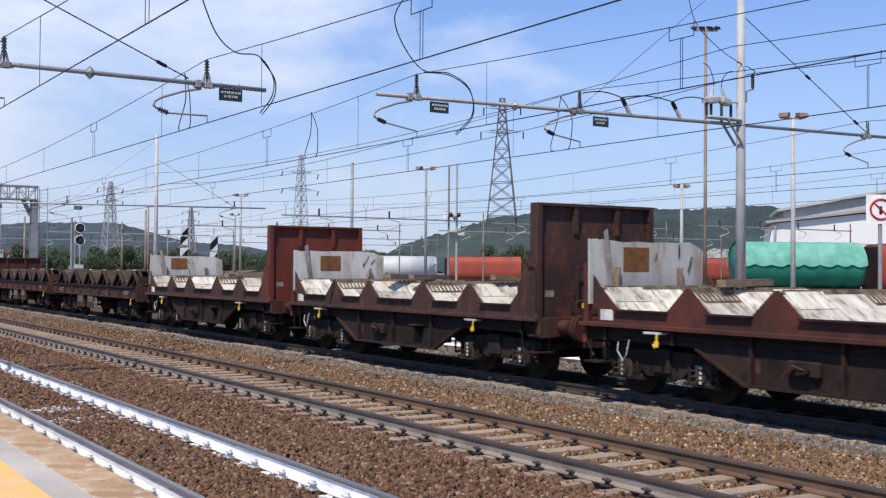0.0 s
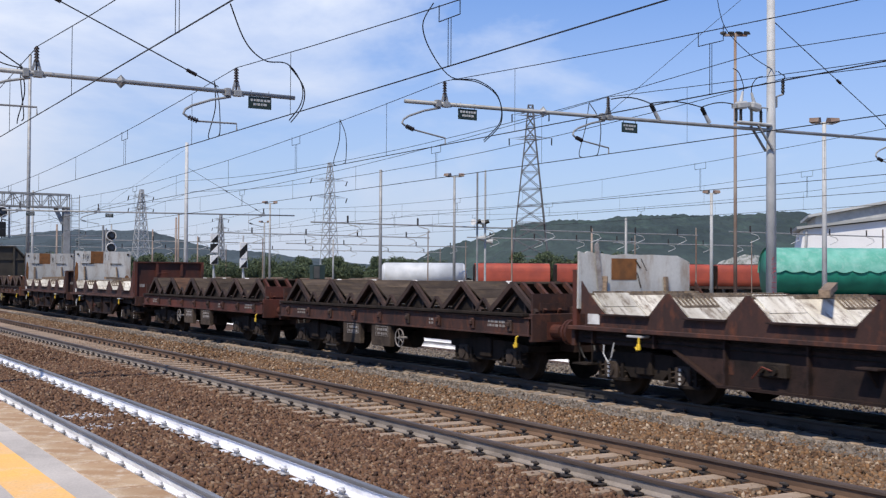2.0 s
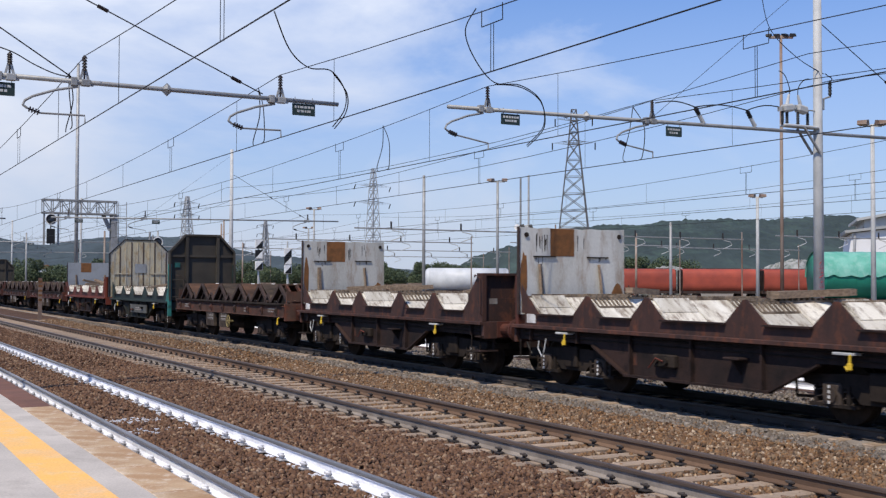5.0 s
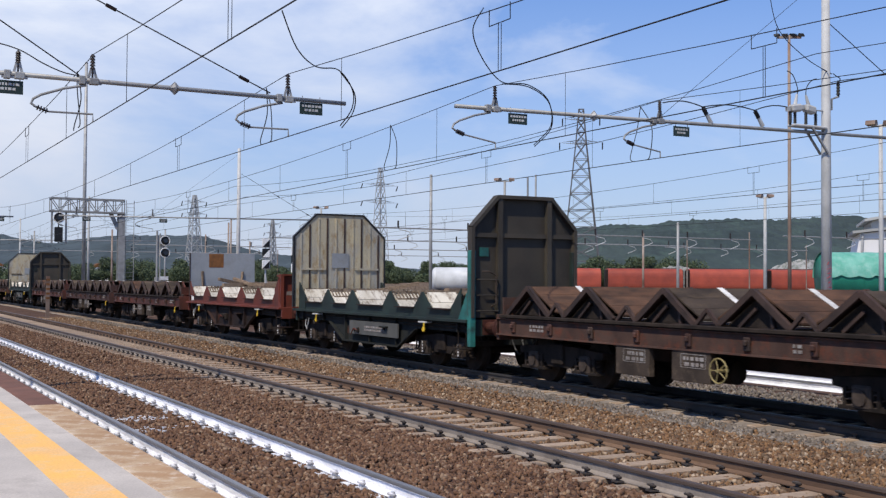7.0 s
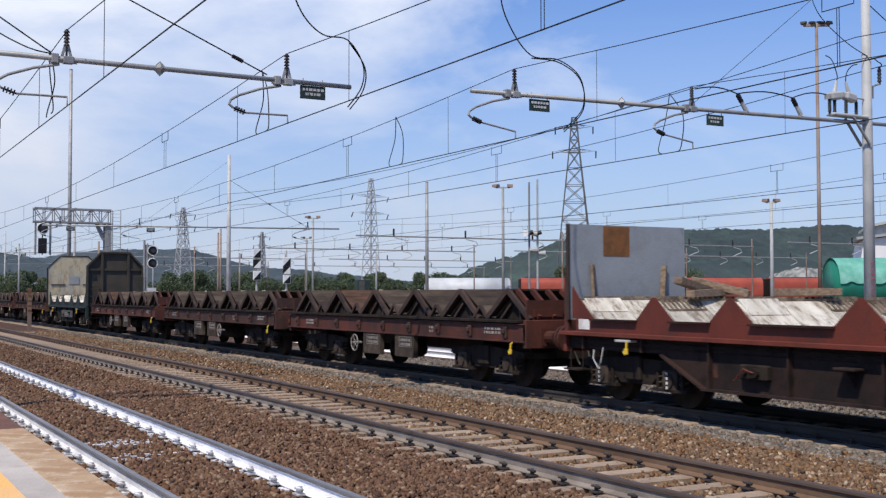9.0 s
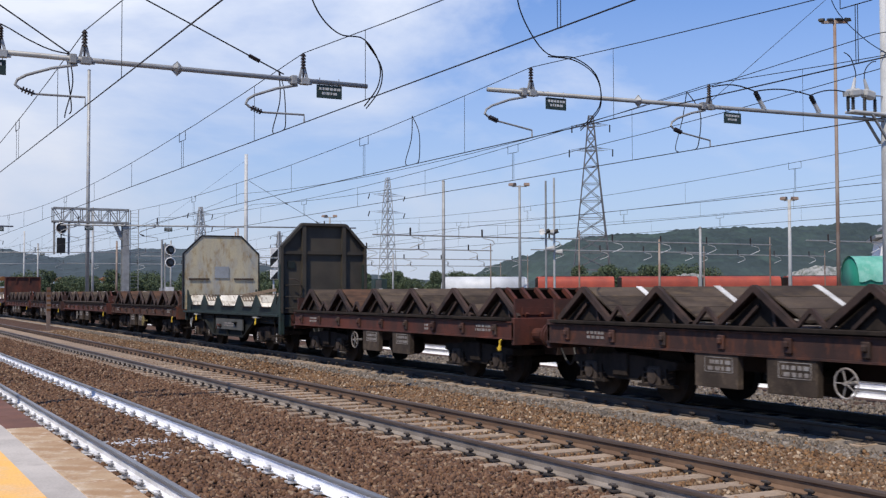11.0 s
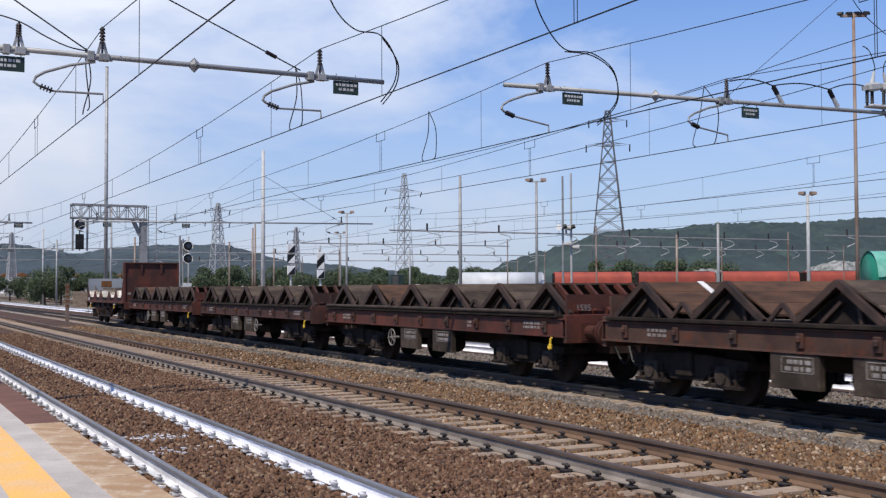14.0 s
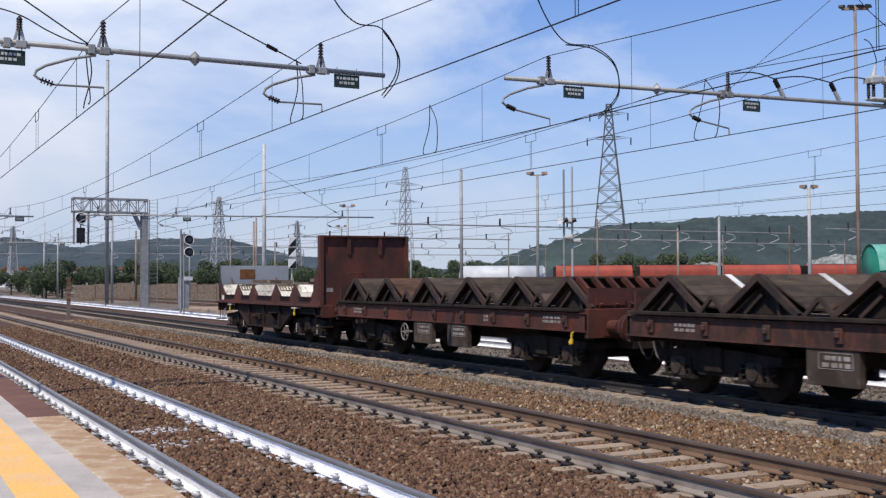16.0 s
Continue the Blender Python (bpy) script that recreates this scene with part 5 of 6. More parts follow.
def overhead(x, zi, zc, sag, label, droppers=True):
    """A messenger wire, its contact wire and the droppers between them, over one track."""
    own = thing("overhead_wire", label, "overhead wire", "overhead wires")
    bm = bmesh.new()
    rod(bm, (x, SPANS[0], zc), (x, 330, zc), 0.011, 6)
    part("contact_wire", bm, WIRE, own)
    bm = bmesh.new()
    pts = []
    ends = SPANS + [237.2, 290.7]
    for a, b in zip(ends, ends[1:]):
        for k in range(14):
            f = k / 14
            pts.append((x, a + (b - a) * f, zi - sag * 4 * f * (1 - f)))
    path_rod(bm, pts, 0.009, 5)
    part("messenger_wire", bm, WIRE, own)
    if droppers:
        for a, b in zip(SPANS, SPANS[1:4]):
            for k in range(9):
                f = (k + 0.5) / 9
                y, z = a + (b - a) * f, zi - sag * 4 * f * (1 - f)
                if y < 6:
                    continue
                bm = bmesh.new()
                if k % 3 == 1:
                    z2 = z - 0.22
                    path_rod(bm, [(x, y - 0.3, z + 0.03), (x, y - 0.3, z2), (x, y + 0.3, z2), (x, y + 0.3, z + 0.03)], 0.009, 5)
                    path_rod(bm, [(x - 0.02, y, z2), (x - 0.02, y, zc)], 0.006, 4)
                    path_rod(bm, [(x + 0.03, y, z2), (x + 0.03, y, zc)], 0.006, 4)
                else:
                    rod(bm, (x, y, z), (x, y, zc), 0.006, 4)
                part("dropper", bm, WIRE, own)


for x, (zi, zc) in WIRE_HEIGHT.items():
    overhead(x + 0.1 if x == T1 else x, zi, zc, 0.78, "dark overhead wire pair with droppers above a track")
for x in (30.6, 36.5, 43.0):
    overhead(x, 6.9, 5.4, 0.8, "dark overhead wire pair above a yard track")
feeder = thing("feeder_cable", "looping dark feeder cables hung from the overhead wires", "cable")


LOOP_A = [(6.07, 17.0, 6.36), (6.52, 17.5, 5.89), (7.06, 18.0, 5.72), (7.69, 18.5, 5.8), (8.18, 19.0, 5.55), (8.38, 19.5, 5.28), (8.36, 20.0, 5.03)]
LOOP_B = [(9.79, 17.0, 6.85), (9.82, 17.43, 6.55), (10.25, 17.86, 6.18), (10.94, 18.29, 5.85), (11.8, 18.71, 5.93), (12.56, 19.14, 5.75), (12.92, 19.57, 5.31), (12.78, 20.0, 4.94)]
for pts in (LOOP_A, LOOP_B):
    bm = bmesh.new()
    path_rod(bm, smooth_path([(x + 0.12, y, z) for x, y, z in pts]), 0.011)
    part("loop_cable", bm, WIRE, feeder)
    bm = bmesh.new()
    path_rod(bm, smooth_path([(x + 0.2, y + 0.1, z - 0.02) for x, y, z in pts[3:]]), 0.011)
    part("loop_cable", bm, WIRE, feeder)
for x, y, zi, zc in ((T2, 24.6, 6.45, 5.18), (T3, 29.0, 6.5, 5.22), (T4, 24.0, 6.75, 5.3), (T1, 24.4, 6.4, 5.2)):
    bm = bmesh.new()
    path_rod(bm, smooth_path([(x, y, zi), (x + 0.15, y + 0.35, (zi + zc) / 2 + 0.1), (x + 0.05, y + 0.5, zc + 0.15), (x, y + 0.3, zc)]), 0.012)
    path_rod(bm, smooth_path([(x, y, zi), (x - 0.1, y - 0.6, (zi + zc) / 2 + 0.1), (x, y - 0.4, zc + 0.1), (x, y - 0.2, zc)]), 0.012)
    part("jumper", bm, WIRE, feeder)
bm = bmesh.new()
path_rod(bm, smooth_path([(22.6, 23.1, 10.1), (22.95, 23.1, 9.1), (24.0, 23.1, 8.4), (25.0, 23.1, 8.05)]), 0.012)
path_rod(bm, smooth_path([(25.0, 23.05, 8.05), (25.2, 23.1, 8.0), (25.33, 23.1, 7.95), (25.36, 23.15, 7.88)]), 0.014)
part("loop_cable", bm, WIRE, feeder)
for x, z in ((24.5, 8.6), (25.36, 7.9)):
    bm = bmesh.new()
    pts = []
    for a, b in zip(SPANS, SPANS[1:]):
        for k in range(10):
            f = k / 10
            pts.append((x, a + (b - a) * f, z - 3.2 * f * (1 - f)))
    path_rod(bm, pts, 0.012, 5)
    part("feeder_wire", bm, WIRE, feeder)


# ---------------------------------------------------------------- yard furniture
def floodlight_pole(x, y, h, mat, wide, label, r=0.1, heads=2, size=1.0):
    own = thing("floodlight_pole", label, "floodlight pole", "floodlight poles", at=(x, y, -0.42))
    bm = bmesh.new()
    rod(bm, (0, 0, 0), (0, 0, h + 0.42), r, 10, r * 0.7)
    part("pole", bm, mat, own, smooth=True)
    bm = bmesh.new()
    ax = Vector((0.85, -0.5, 0))
    beam(bm, ax * -wide * 0.5 + Vector((0, 0, h + 0.35)), ax * wide * 0.5 + Vector((0, 0, h + 0.35)), 0.08, 0.08)
    part("crossbar", bm, mat, own)
    for k in range(heads):
        c = ax * wide * (k / max(heads - 1, 1) - 0.5) + Vector((0, 0, h + 0.38))
        bm = bmesh.new()
        prism(bm, [(px * size, pz * size) for px, pz in ((-0.28, 0.02), (-0.2, 0.2), (0.2, 0.26), (0.3, 0.1), (0.26, 0.0))], "y", -0.2 * size, 0.2 * size)
        ob = part("lamp_head", bm, BLACK if heads > 2 else RUSTY_POST, own)
        ob.location = c
        ob.rotation_euler.z = 0.5 + 0.6 * k
    return own


floodlight_pole(29.14, 28.84, 10.7, RUSTY_POST, 0.85, "tall rust-streaked floodlight mast with a cluster of lamps", 0.07, 4, 0.42)
floodlight_pole(39.5, 33.8, 8.9, PALE_POST, 0.8, "pale grey floodlight pole with two shaded lamps", 0.12)
floodlight_pole(60.2, 62.0, 8.4, PALE_POST, 0.8, "pale grey floodlight pole with two shaded lamps", 0.15)
floodlight_pole(45.7, 75.0, 9.9, GALV, 1.1, "grey floodlight pole with two shaded lamps", 0.13)
floodlight_pole(44.6, 110.0, 9.6, GALV, 1.1, "grey floodlight pole with two shaded lamps", 0.13)
floodlight_pole(60.0, 150.0, 9.6, GALV, 1.1, "grey floodlight pole with two shaded lamps", 0.13)


def plain_pole(x, y, h, r, mat, label):
    own = thing("pole", label, "pole", "yard poles", at=(x, y, -0.42))
    bm = bmesh.new()
    rod(bm, (0, 0, 0), (0, 0, h + 0.42), r, 10, r * 0.75)
    part("shaft", bm, mat, own, smooth=True)
    bm = bmesh.new()
    rod(bm, (0, 0, h + 0.42), (0, 0, h + 0.5), r * 0.9, 10, r * 0.3)
    part("cap", bm, mat, own)
    bm = bmesh.new()
    box(bm, -r * 1.6, r * 1.6, -r * 1.6, r * 1.6, 0, 0.3)
    part("foot", bm, mat, own)


plain_pole(19.65, 105.0, 21.6, 0.18, GALV, "tall slender grey steel mast")
plain_pole(41.85, 80.0, 10.5, 0.15, GALV, "plain grey round steel pole in the yard")
for x, y, h, r in ((52.0, 62.0, 6.2, 0.12), (27.0, 128.0, 7.5, 0.13), (36.0, 140.0, 8.2, 0.13), (47.0, 160.0, 8.5, 0.13), (57.0, 170.0, 8.0, 0.14), (22.0, 150.0, 8.0, 0.13), (66.0, 140.0, 7.0, 0.14), (31.5, 100.0, 7.2, 0.1), (33.0, 104.0, 7.8, 0.1), (14.0, 165.0, 7.5, 0.13), (75.0, 95.0, 7.2, 0.14), (12.2, 140.0, 6.5, 0.12)):
    plain_pole(x, y, h, r, RUSTY_POST if int(x) % 2 else GALV, "thin grey yard pole with a small foot")


def far_beam(x0, x1, y, z, arms):
    """A distant row of registration arms hung from one beam."""
    own = thing("yard_catenary_beam", "distant grey catenary beam with bent arms over yard tracks", "catenary beam", "yard catenary beams")
    bm = bmesh.new()
    rod(bm, (x0, y, z), (x1, y, z), 0.055, 6)
    part("beam_tube", bm, GALV, own)
    for x in (x1 - 0.2,):
        bm = bmesh.new()
        rod(bm, (x, y, -0.4), (x, y, z + 0.7), 0.07, 8, 0.06)
        part("mast", bm, RUSTY_POST, own)
    for k in range(arms):
        x = x0 + (x1 - x0) * (k + 0.5) / arms
        bm = bmesh.new()
        rod(bm, (x, y, z), (x, y, z + 0.55), 0.07, 6)
        part("insulator", bm, PORCELAIN, own)
        bm = bmesh.new()
        path_rod(bm, [(x + 0.1, y, z - 0.1), (x + 0.9, y, z - 0.25), (x + 1.1, y, z - 0.5), (x + 0.9, y, z - 0.6), (x, y, z - 0.9)], 0.035, 5)
        part("registration_arm", bm, PALE_POST, own)


for x0, x1, y, n in ((34.0, 52.0, 76.0, 3), (54.0, 74.0, 78.0, 4), (36.0, 58.0, 100.0, 4), (60.0, 82.0, 96.0, 4), (30.0, 52.0, 130.0, 4), (54.0, 80.0, 128.0, 5), (82.0, 104.0, 100.0, 4), (28.0, 60.0, 165.0, 5), (62.0, 95.0, 160.0, 5), (70.0, 90.0, 70.0, 4)):
    far_beam(x0, x1, y, 6.0, n)


def lattice(bm, corners0, corners1, steps, w):
    """Four legs between two squares, with ties and crossed braces."""
    c0, c1 = [Vector(c) for c in corners0], [Vector(c) for c in corners1]
    for a, b in zip(c0, c1):
        beam(bm, a, b, w * 1.5, w * 1.5)
    for k in range(steps):
        f0, f1 = k / steps, (k + 1) / steps
        p = [a.lerp(b, f0) for a, b in zip(c0, c1)]
        q = [a.lerp(b, f1) for a, b in zip(c0, c1)]
        for i in range(4):
            j = (i + 1) % 4
            beam(bm, p[i], q[j], w, w)
            beam(bm, p[j], q[i], w, w)
            beam(bm, q[i], q[j], w, w)


def pylon(x, y, h, base, top, mat, arms, turn, label, w=0.13):
    own = thing("lattice_pylon", label, "power pylon", "power pylons", at=(x, y, -0.42))
    own.rotation_euler.z = turn
    sq = lambda r, z: [(-r, -r, z), (r, -r, z), (r, r, z), (-r, r, z)]
    bm = bmesh.new()
    lattice(bm, sq(base, 0), sq(top, h * 0.82), 9, w)
    lattice(bm, sq(top, h * 0.82), sq(top * 0.45, h), 3, w)
    part("tower", bm, mat, own, "lattice of crossed steel angles")
    for z, half in arms:
        for s in (-1, 1):
            bm = bmesh.new()
            tip = bm.verts.new((s * half, 0, z * h))
            root = [bm.verts.new((0, e, z * h + d)) for e, d in ((-0.4, 0.5), (0.4, 0.5), (0.4, -0.3), (-0.4, -0.3))]
            mid = [bm.verts.new(v.co.lerp(tip.co, 0.5)) for v in root]
            for i in range(4):
                bm.faces.new((root[i], root[(i + 1) % 4], mid[(i + 1) % 4], mid[i]))
                bm.faces.new((mid[i], mid[(i + 1) % 4], tip))
            bmesh.ops.triangulate(bm, faces=bm.faces[:])
            bmesh.ops.wireframe(bm, faces=bm.faces[:], thickness=w * 0.8, offset=0, use_replace=True, use_boundary=True, use_even_offset=False)
            part("cross_arm", bm, mat, own)
        for s in (-1, 1):
            bm = bmesh.new()
            rod(bm, (s * half, 0, z * h), (s * half, 0.6, z * h - 1.2), 0.13, 6)
            part("insulator", bm, PORCELAIN, own)


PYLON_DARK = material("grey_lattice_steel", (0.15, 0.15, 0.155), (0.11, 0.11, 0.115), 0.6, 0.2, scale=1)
# lighter copy of the lattice steel, paled to put haze on far pylons
PYLON_HAZED = material("haze_paled_lattice_steel", (0.34, 0.35, 0.36), (0.28, 0.29, 0.3), 0.6, 0.2, scale=1)
pylon(119.9, 170.0, 34.1, 3.9, 0.95, PYLON_DARK, ((0.95, 3.4), (0.82, 3.9)), -0.6, "dark grey lattice power pylon beyond the yard", 0.11)
pylon(121.5, 260.0, 31.1, 1.9, 0.8, PYLON_HAZED, ((0.86, 6.0), (0.72, 6.0)), 0.3, "slim lattice power pylon far off, paled for haze", 0.1)
pylon(85.0, 300.0, 25.2, 2.3, 0.8, PYLON_HAZED, ((0.93, 3.6), (0.8, 3.6)), 0.2, "lattice power pylon far off, paled for haze", 0.12)
pylon(46.0, 420.0, 22.0, 1.7, 0.7, PYLON_HAZED, ((0.93, 3.6), (0.8, 3.6)), 0.2, "lattice power pylon far off, paled for haze", 0.2)
pylon(150.0, 420.0, 26.0, 1.7, 0.7, PYLON_HAZED, ((0.93, 3.6), (0.8, 3.6)), 0.2, "lattice power pylon far off, paled for haze", 0.2)

# signal gantry
gan = thing("signal_gantry", "grey lattice signal gantry across two tracks", "signal gantry", at=(0, 95.0, 0))
bm = bmesh.new()
for z in (7.5, 8.55):
    for y in (-0.45, 0.45):
        beam(bm, (15.1, y, z), (20.95, y, z), 0.13, 0.13)
for k in range(9):
    x = 15.15 + k * 0.72
    for y in (-0.45, 0.45):
        beam(bm, (x, y, 7.5), (x, y, 8.55), 0.07, 0.07)
        if k < 8:
            beam(bm, (x, y, 7.5 if k % 2 else 8.55), (x + 0.72, y, 8.55 if k % 2 else 7.5), 0.06, 0.06)
box(bm, 15.1, 20.95, -0.4, 0.4, 7.52, 7.56)
part("truss", bm, GALV, gan)
x, r = 20.75, 0.26
bm = bmesh.new()
box(bm, x - r, x + r, -0.35, -0.23, -0.4, 7.5)
box(bm, x - r, x + r, 0.23, 0.35, -0.4, 7.5)
for k in range(8):
    box(bm, x - r * 0.7, x + r * 0.7, -0.23, 0.23, 0.3 + k, 0.45 + k)
part("gantry_leg", bm, GALV, gan)
for x in (15.2, 16.3):
    bm = bmesh.new()
    box(bm, x - 0.07, x + 0.07, -0.4, -0.3, 4.9, 7.5)
    part("signal_hanger", bm, GALV, gan)
bm = bmesh.new()
beam(bm, (19.9, 0, 7.45), (20.5, 0, 6.2), 0.22, 0.3)
part("knee_brace", bm, GALV, gan)
bm = bmesh.new()
for x in (21.15, 21.8):
    rod(bm, (x, 0, -0.4), (x, 0, 8.6), 0.03, 5)
for k in range(28):
    beam(bm, (21.15, 0, 0.2 + k * 0.3), (21.8, 0, 0.2 + k * 0.3), 0.025, 0.025)
part("ladder_cage", bm, GALV, gan)


def signal_head(own, x, y, zs, r=0.36, ring=True):
    for z in zs:
        bm = bmesh.new()
        rod(bm, (x, y, z), (x, y - 0.08, z), r, 20)
        part("signal_disc", bm, BLACK, own)
        if ring:
            bm = bmesh.new()
            pts = [(x + r * math.cos(a), y - 0.09, z + r * math.sin(a)) for a in [k * math.tau / 20 for k in range(21)]]
            path_rod(bm, pts, 0.035, 5)
            part("signal_rim", bm, WHITE, own, "white rim")
        bm = bmesh.new()
        rod(bm, (x, y - 0.08, z), (x, y - 0.3, z), r * 0.42, 14, r * 0.46)
        part("signal_hood", bm, LENS_DARK, own)


sig = thing("light_signal", "black disc signal with white rims hung from the gantry", "railway signal")
bm = bmesh.new()
rod(bm, (15.68, 94.4, 7.5), (15.68, 94.4, 4.9), 0.05, 6)
box(bm, 15.35, 16.0, 94.25, 94.4, 5.0, 6.2, 0.05)
part("hanger", bm, BLACK, sig)
signal_head(sig, 15.68, 94.3, (6.95,), 0.42)
sig = thing("light_signal", "two-disc black signal with white rims on a grey post", "railway signal")
bm = bmesh.new()
rod(bm, (18.75, 75, -0.4), (18.75, 75, 5.3), 0.07, 8)
rod(bm, (18.95, 75, -0.4), (18.95, 75, 5.1), 0.05, 8)
box(bm, 18.7, 19.3, 75.0, 75.08, 3.6, 5.0)
box(bm, 18.65, 19.3, 75.0, 75.3, 0.2, 2.2)
part("post", bm, GALV, sig)
signal_head(sig, 19.25, 74.95, (4.62, 3.82), 0.31)
bm = bmesh.new()
box(bm, 18.95, 19.5, 74.9, 74.94, 2.0, 2.25)
part("number_plate", bm, WHITE, sig)
for x, zs, label in ((33.3, (5.3, 4.4, 3.4), "white and black dwarf signals stacked on a post"), (36.0, (4.6, 3.9, 3.1), "white and black shunting signals stacked on a post")):
    sig = thing("shunting_signal", label, "railway signal")
    bm = bmesh.new()
    rod(bm, (x, 95, -0.4), (x, 95, 5.6), 0.08, 8)
    rod(bm, (x + 0.5, 95, -0.4), (x - 0.1, 95, 3.4), 0.04, 6)
    part("post", bm, PALE_POST, sig)
    for k, z in enumerate(zs):
        bm = bmesh.new()
        box(bm, x - 0.36, x + 0.36, 94.8, 94.9, z - 0.4, z + 0.4, 0.03)
        part("signal_box", bm, WHITE if k != 1 else BLACK, sig)
        bm = bmesh.new()
        prism(bm, [(x - 0.36, z - 0.36), (x + 0.3, z - 0.36), (x + 0.3, z + 0.32)], "y", 94.77, 94.798)
        part("signal_triangle", bm, BLACK if k != 1 else WHITE, sig)

# equipment cabinet on a stand
own = thing("equipment_cabinet", "dark grey equipment cabinet on a steel stand in the yard", "cabinet", at=(38.2, 84.0, -0.42))
bm = bmesh.new()
box(bm, -0.55, 0.55, -0.3, 0.3, 2.2, 3.35, 0.03)
part("body", bm, SIGN_GREEN, own)
bm = bmesh.new()
box(bm, -0.45, 0.05, -0.33, -0.3, 2.3, 3.25, 0.01)
part("door", bm, PLATE_GREY, own)
for x in (-0.4, 0.4):
    bm = bmesh.new()
    rod(bm, (x, 0, 0), (x, 0, 2.25), 0.05, 6)
    part("leg", bm, GALV, own)

# loudspeaker posts
for x, h, mat in ((38.25, 8.6, GALV), (38.85, 8.8, PALE_POST)):
    own = thing("loudspeaker_post", "pale post carrying horn loudspeakers", "loudspeaker post", "loudspeaker posts", at=(x, 60, -0.42))
    bm = bmesh.new()
    rod(bm, (0, 0, 0), (0, 0, h + 0.42), 0.075, 8, 0.06)
    part("post", bm, mat, own)
    for z, s in ((5.9, -1), (5.9, 1), (4.9, 1)) if mat is GALV else ((4.7, 1),):
        bm = bmesh.new()
        rod(bm, (0, 0, z), (s * 0.42, -0.22, z), 0.07, 10, 0.2)
        part("horn", bm, WHITE if s < 0 else PALE_POST, own)
    bm = bmesh.new()
    rod(bm, (-0.1, -0.05, 5.9), (0.15, -0.2, 6.0), 0.13, 8)
    part("junction_box", bm, BLACK, own)

# short rusty post between the tracks
own = thing("marker_post", "short rusty striped marker post between the tracks", "marker post", at=(10.6, 67.0, -0.3))
bm = bmesh.new()
box(bm, -0.1, 0.1, -0.05, 0.05, 0, 2.5)
part("post", bm, RUSTY_POST, own)
for k in range(5):
    bm = bmesh.new()
    box(bm, -0.104, 0.104, -0.056, -0.051, 1.2 + k * 0.26, 1.32 + k * 0.26)
    part("stripe", bm, RUST, own)
bm = bmesh.new()
box(bm, -0.25, 0.25, -0.2, 0.2, -0.05, 0.12, 0.02)
part("foot", bm, SLEEPER, own)

# prohibition sign
own = thing("prohibition_sign", "white square sign with a red ring on a thin post", "sign", at=(16.62, 12.35, -0.3))
bm = bmesh.new()
rod(bm, (0, 0, 0), (0, 0, 3.2), 0.035, 8)
part("post", bm, GALV, own)
bm = bmesh.new()
box(bm, -0.24, 0.24, -0.05, -0.035, 3.2, 3.7)
ob = part("plate", bm, WHITE, own)
ob.rotation_euler.z = -0.7
bm = bmesh.new()
pts = [(0.17 * math.cos(a), -0.056, 3.45 + 0.17 * math.sin(a)) for a in [k * math.tau / 20 for k in range(21)]]
path_rod(bm, pts, 0.018, 5)
rod(bm, (-0.12, -0.056, 3.57), (0.12, -0.056, 3.33), 0.014, 5)
ob2 = part("ring", bm, SIGN_RED, own)
ob2.rotation_euler.z = -0.7
bm = bmesh.new()
box(bm, -0.025, 0.025, -0.054, -0.051, 3.36, 3.5)
ob3 = part("pictogram_bar", bm, BLACK, own)
ob3.rotation_euler.z = -0.7


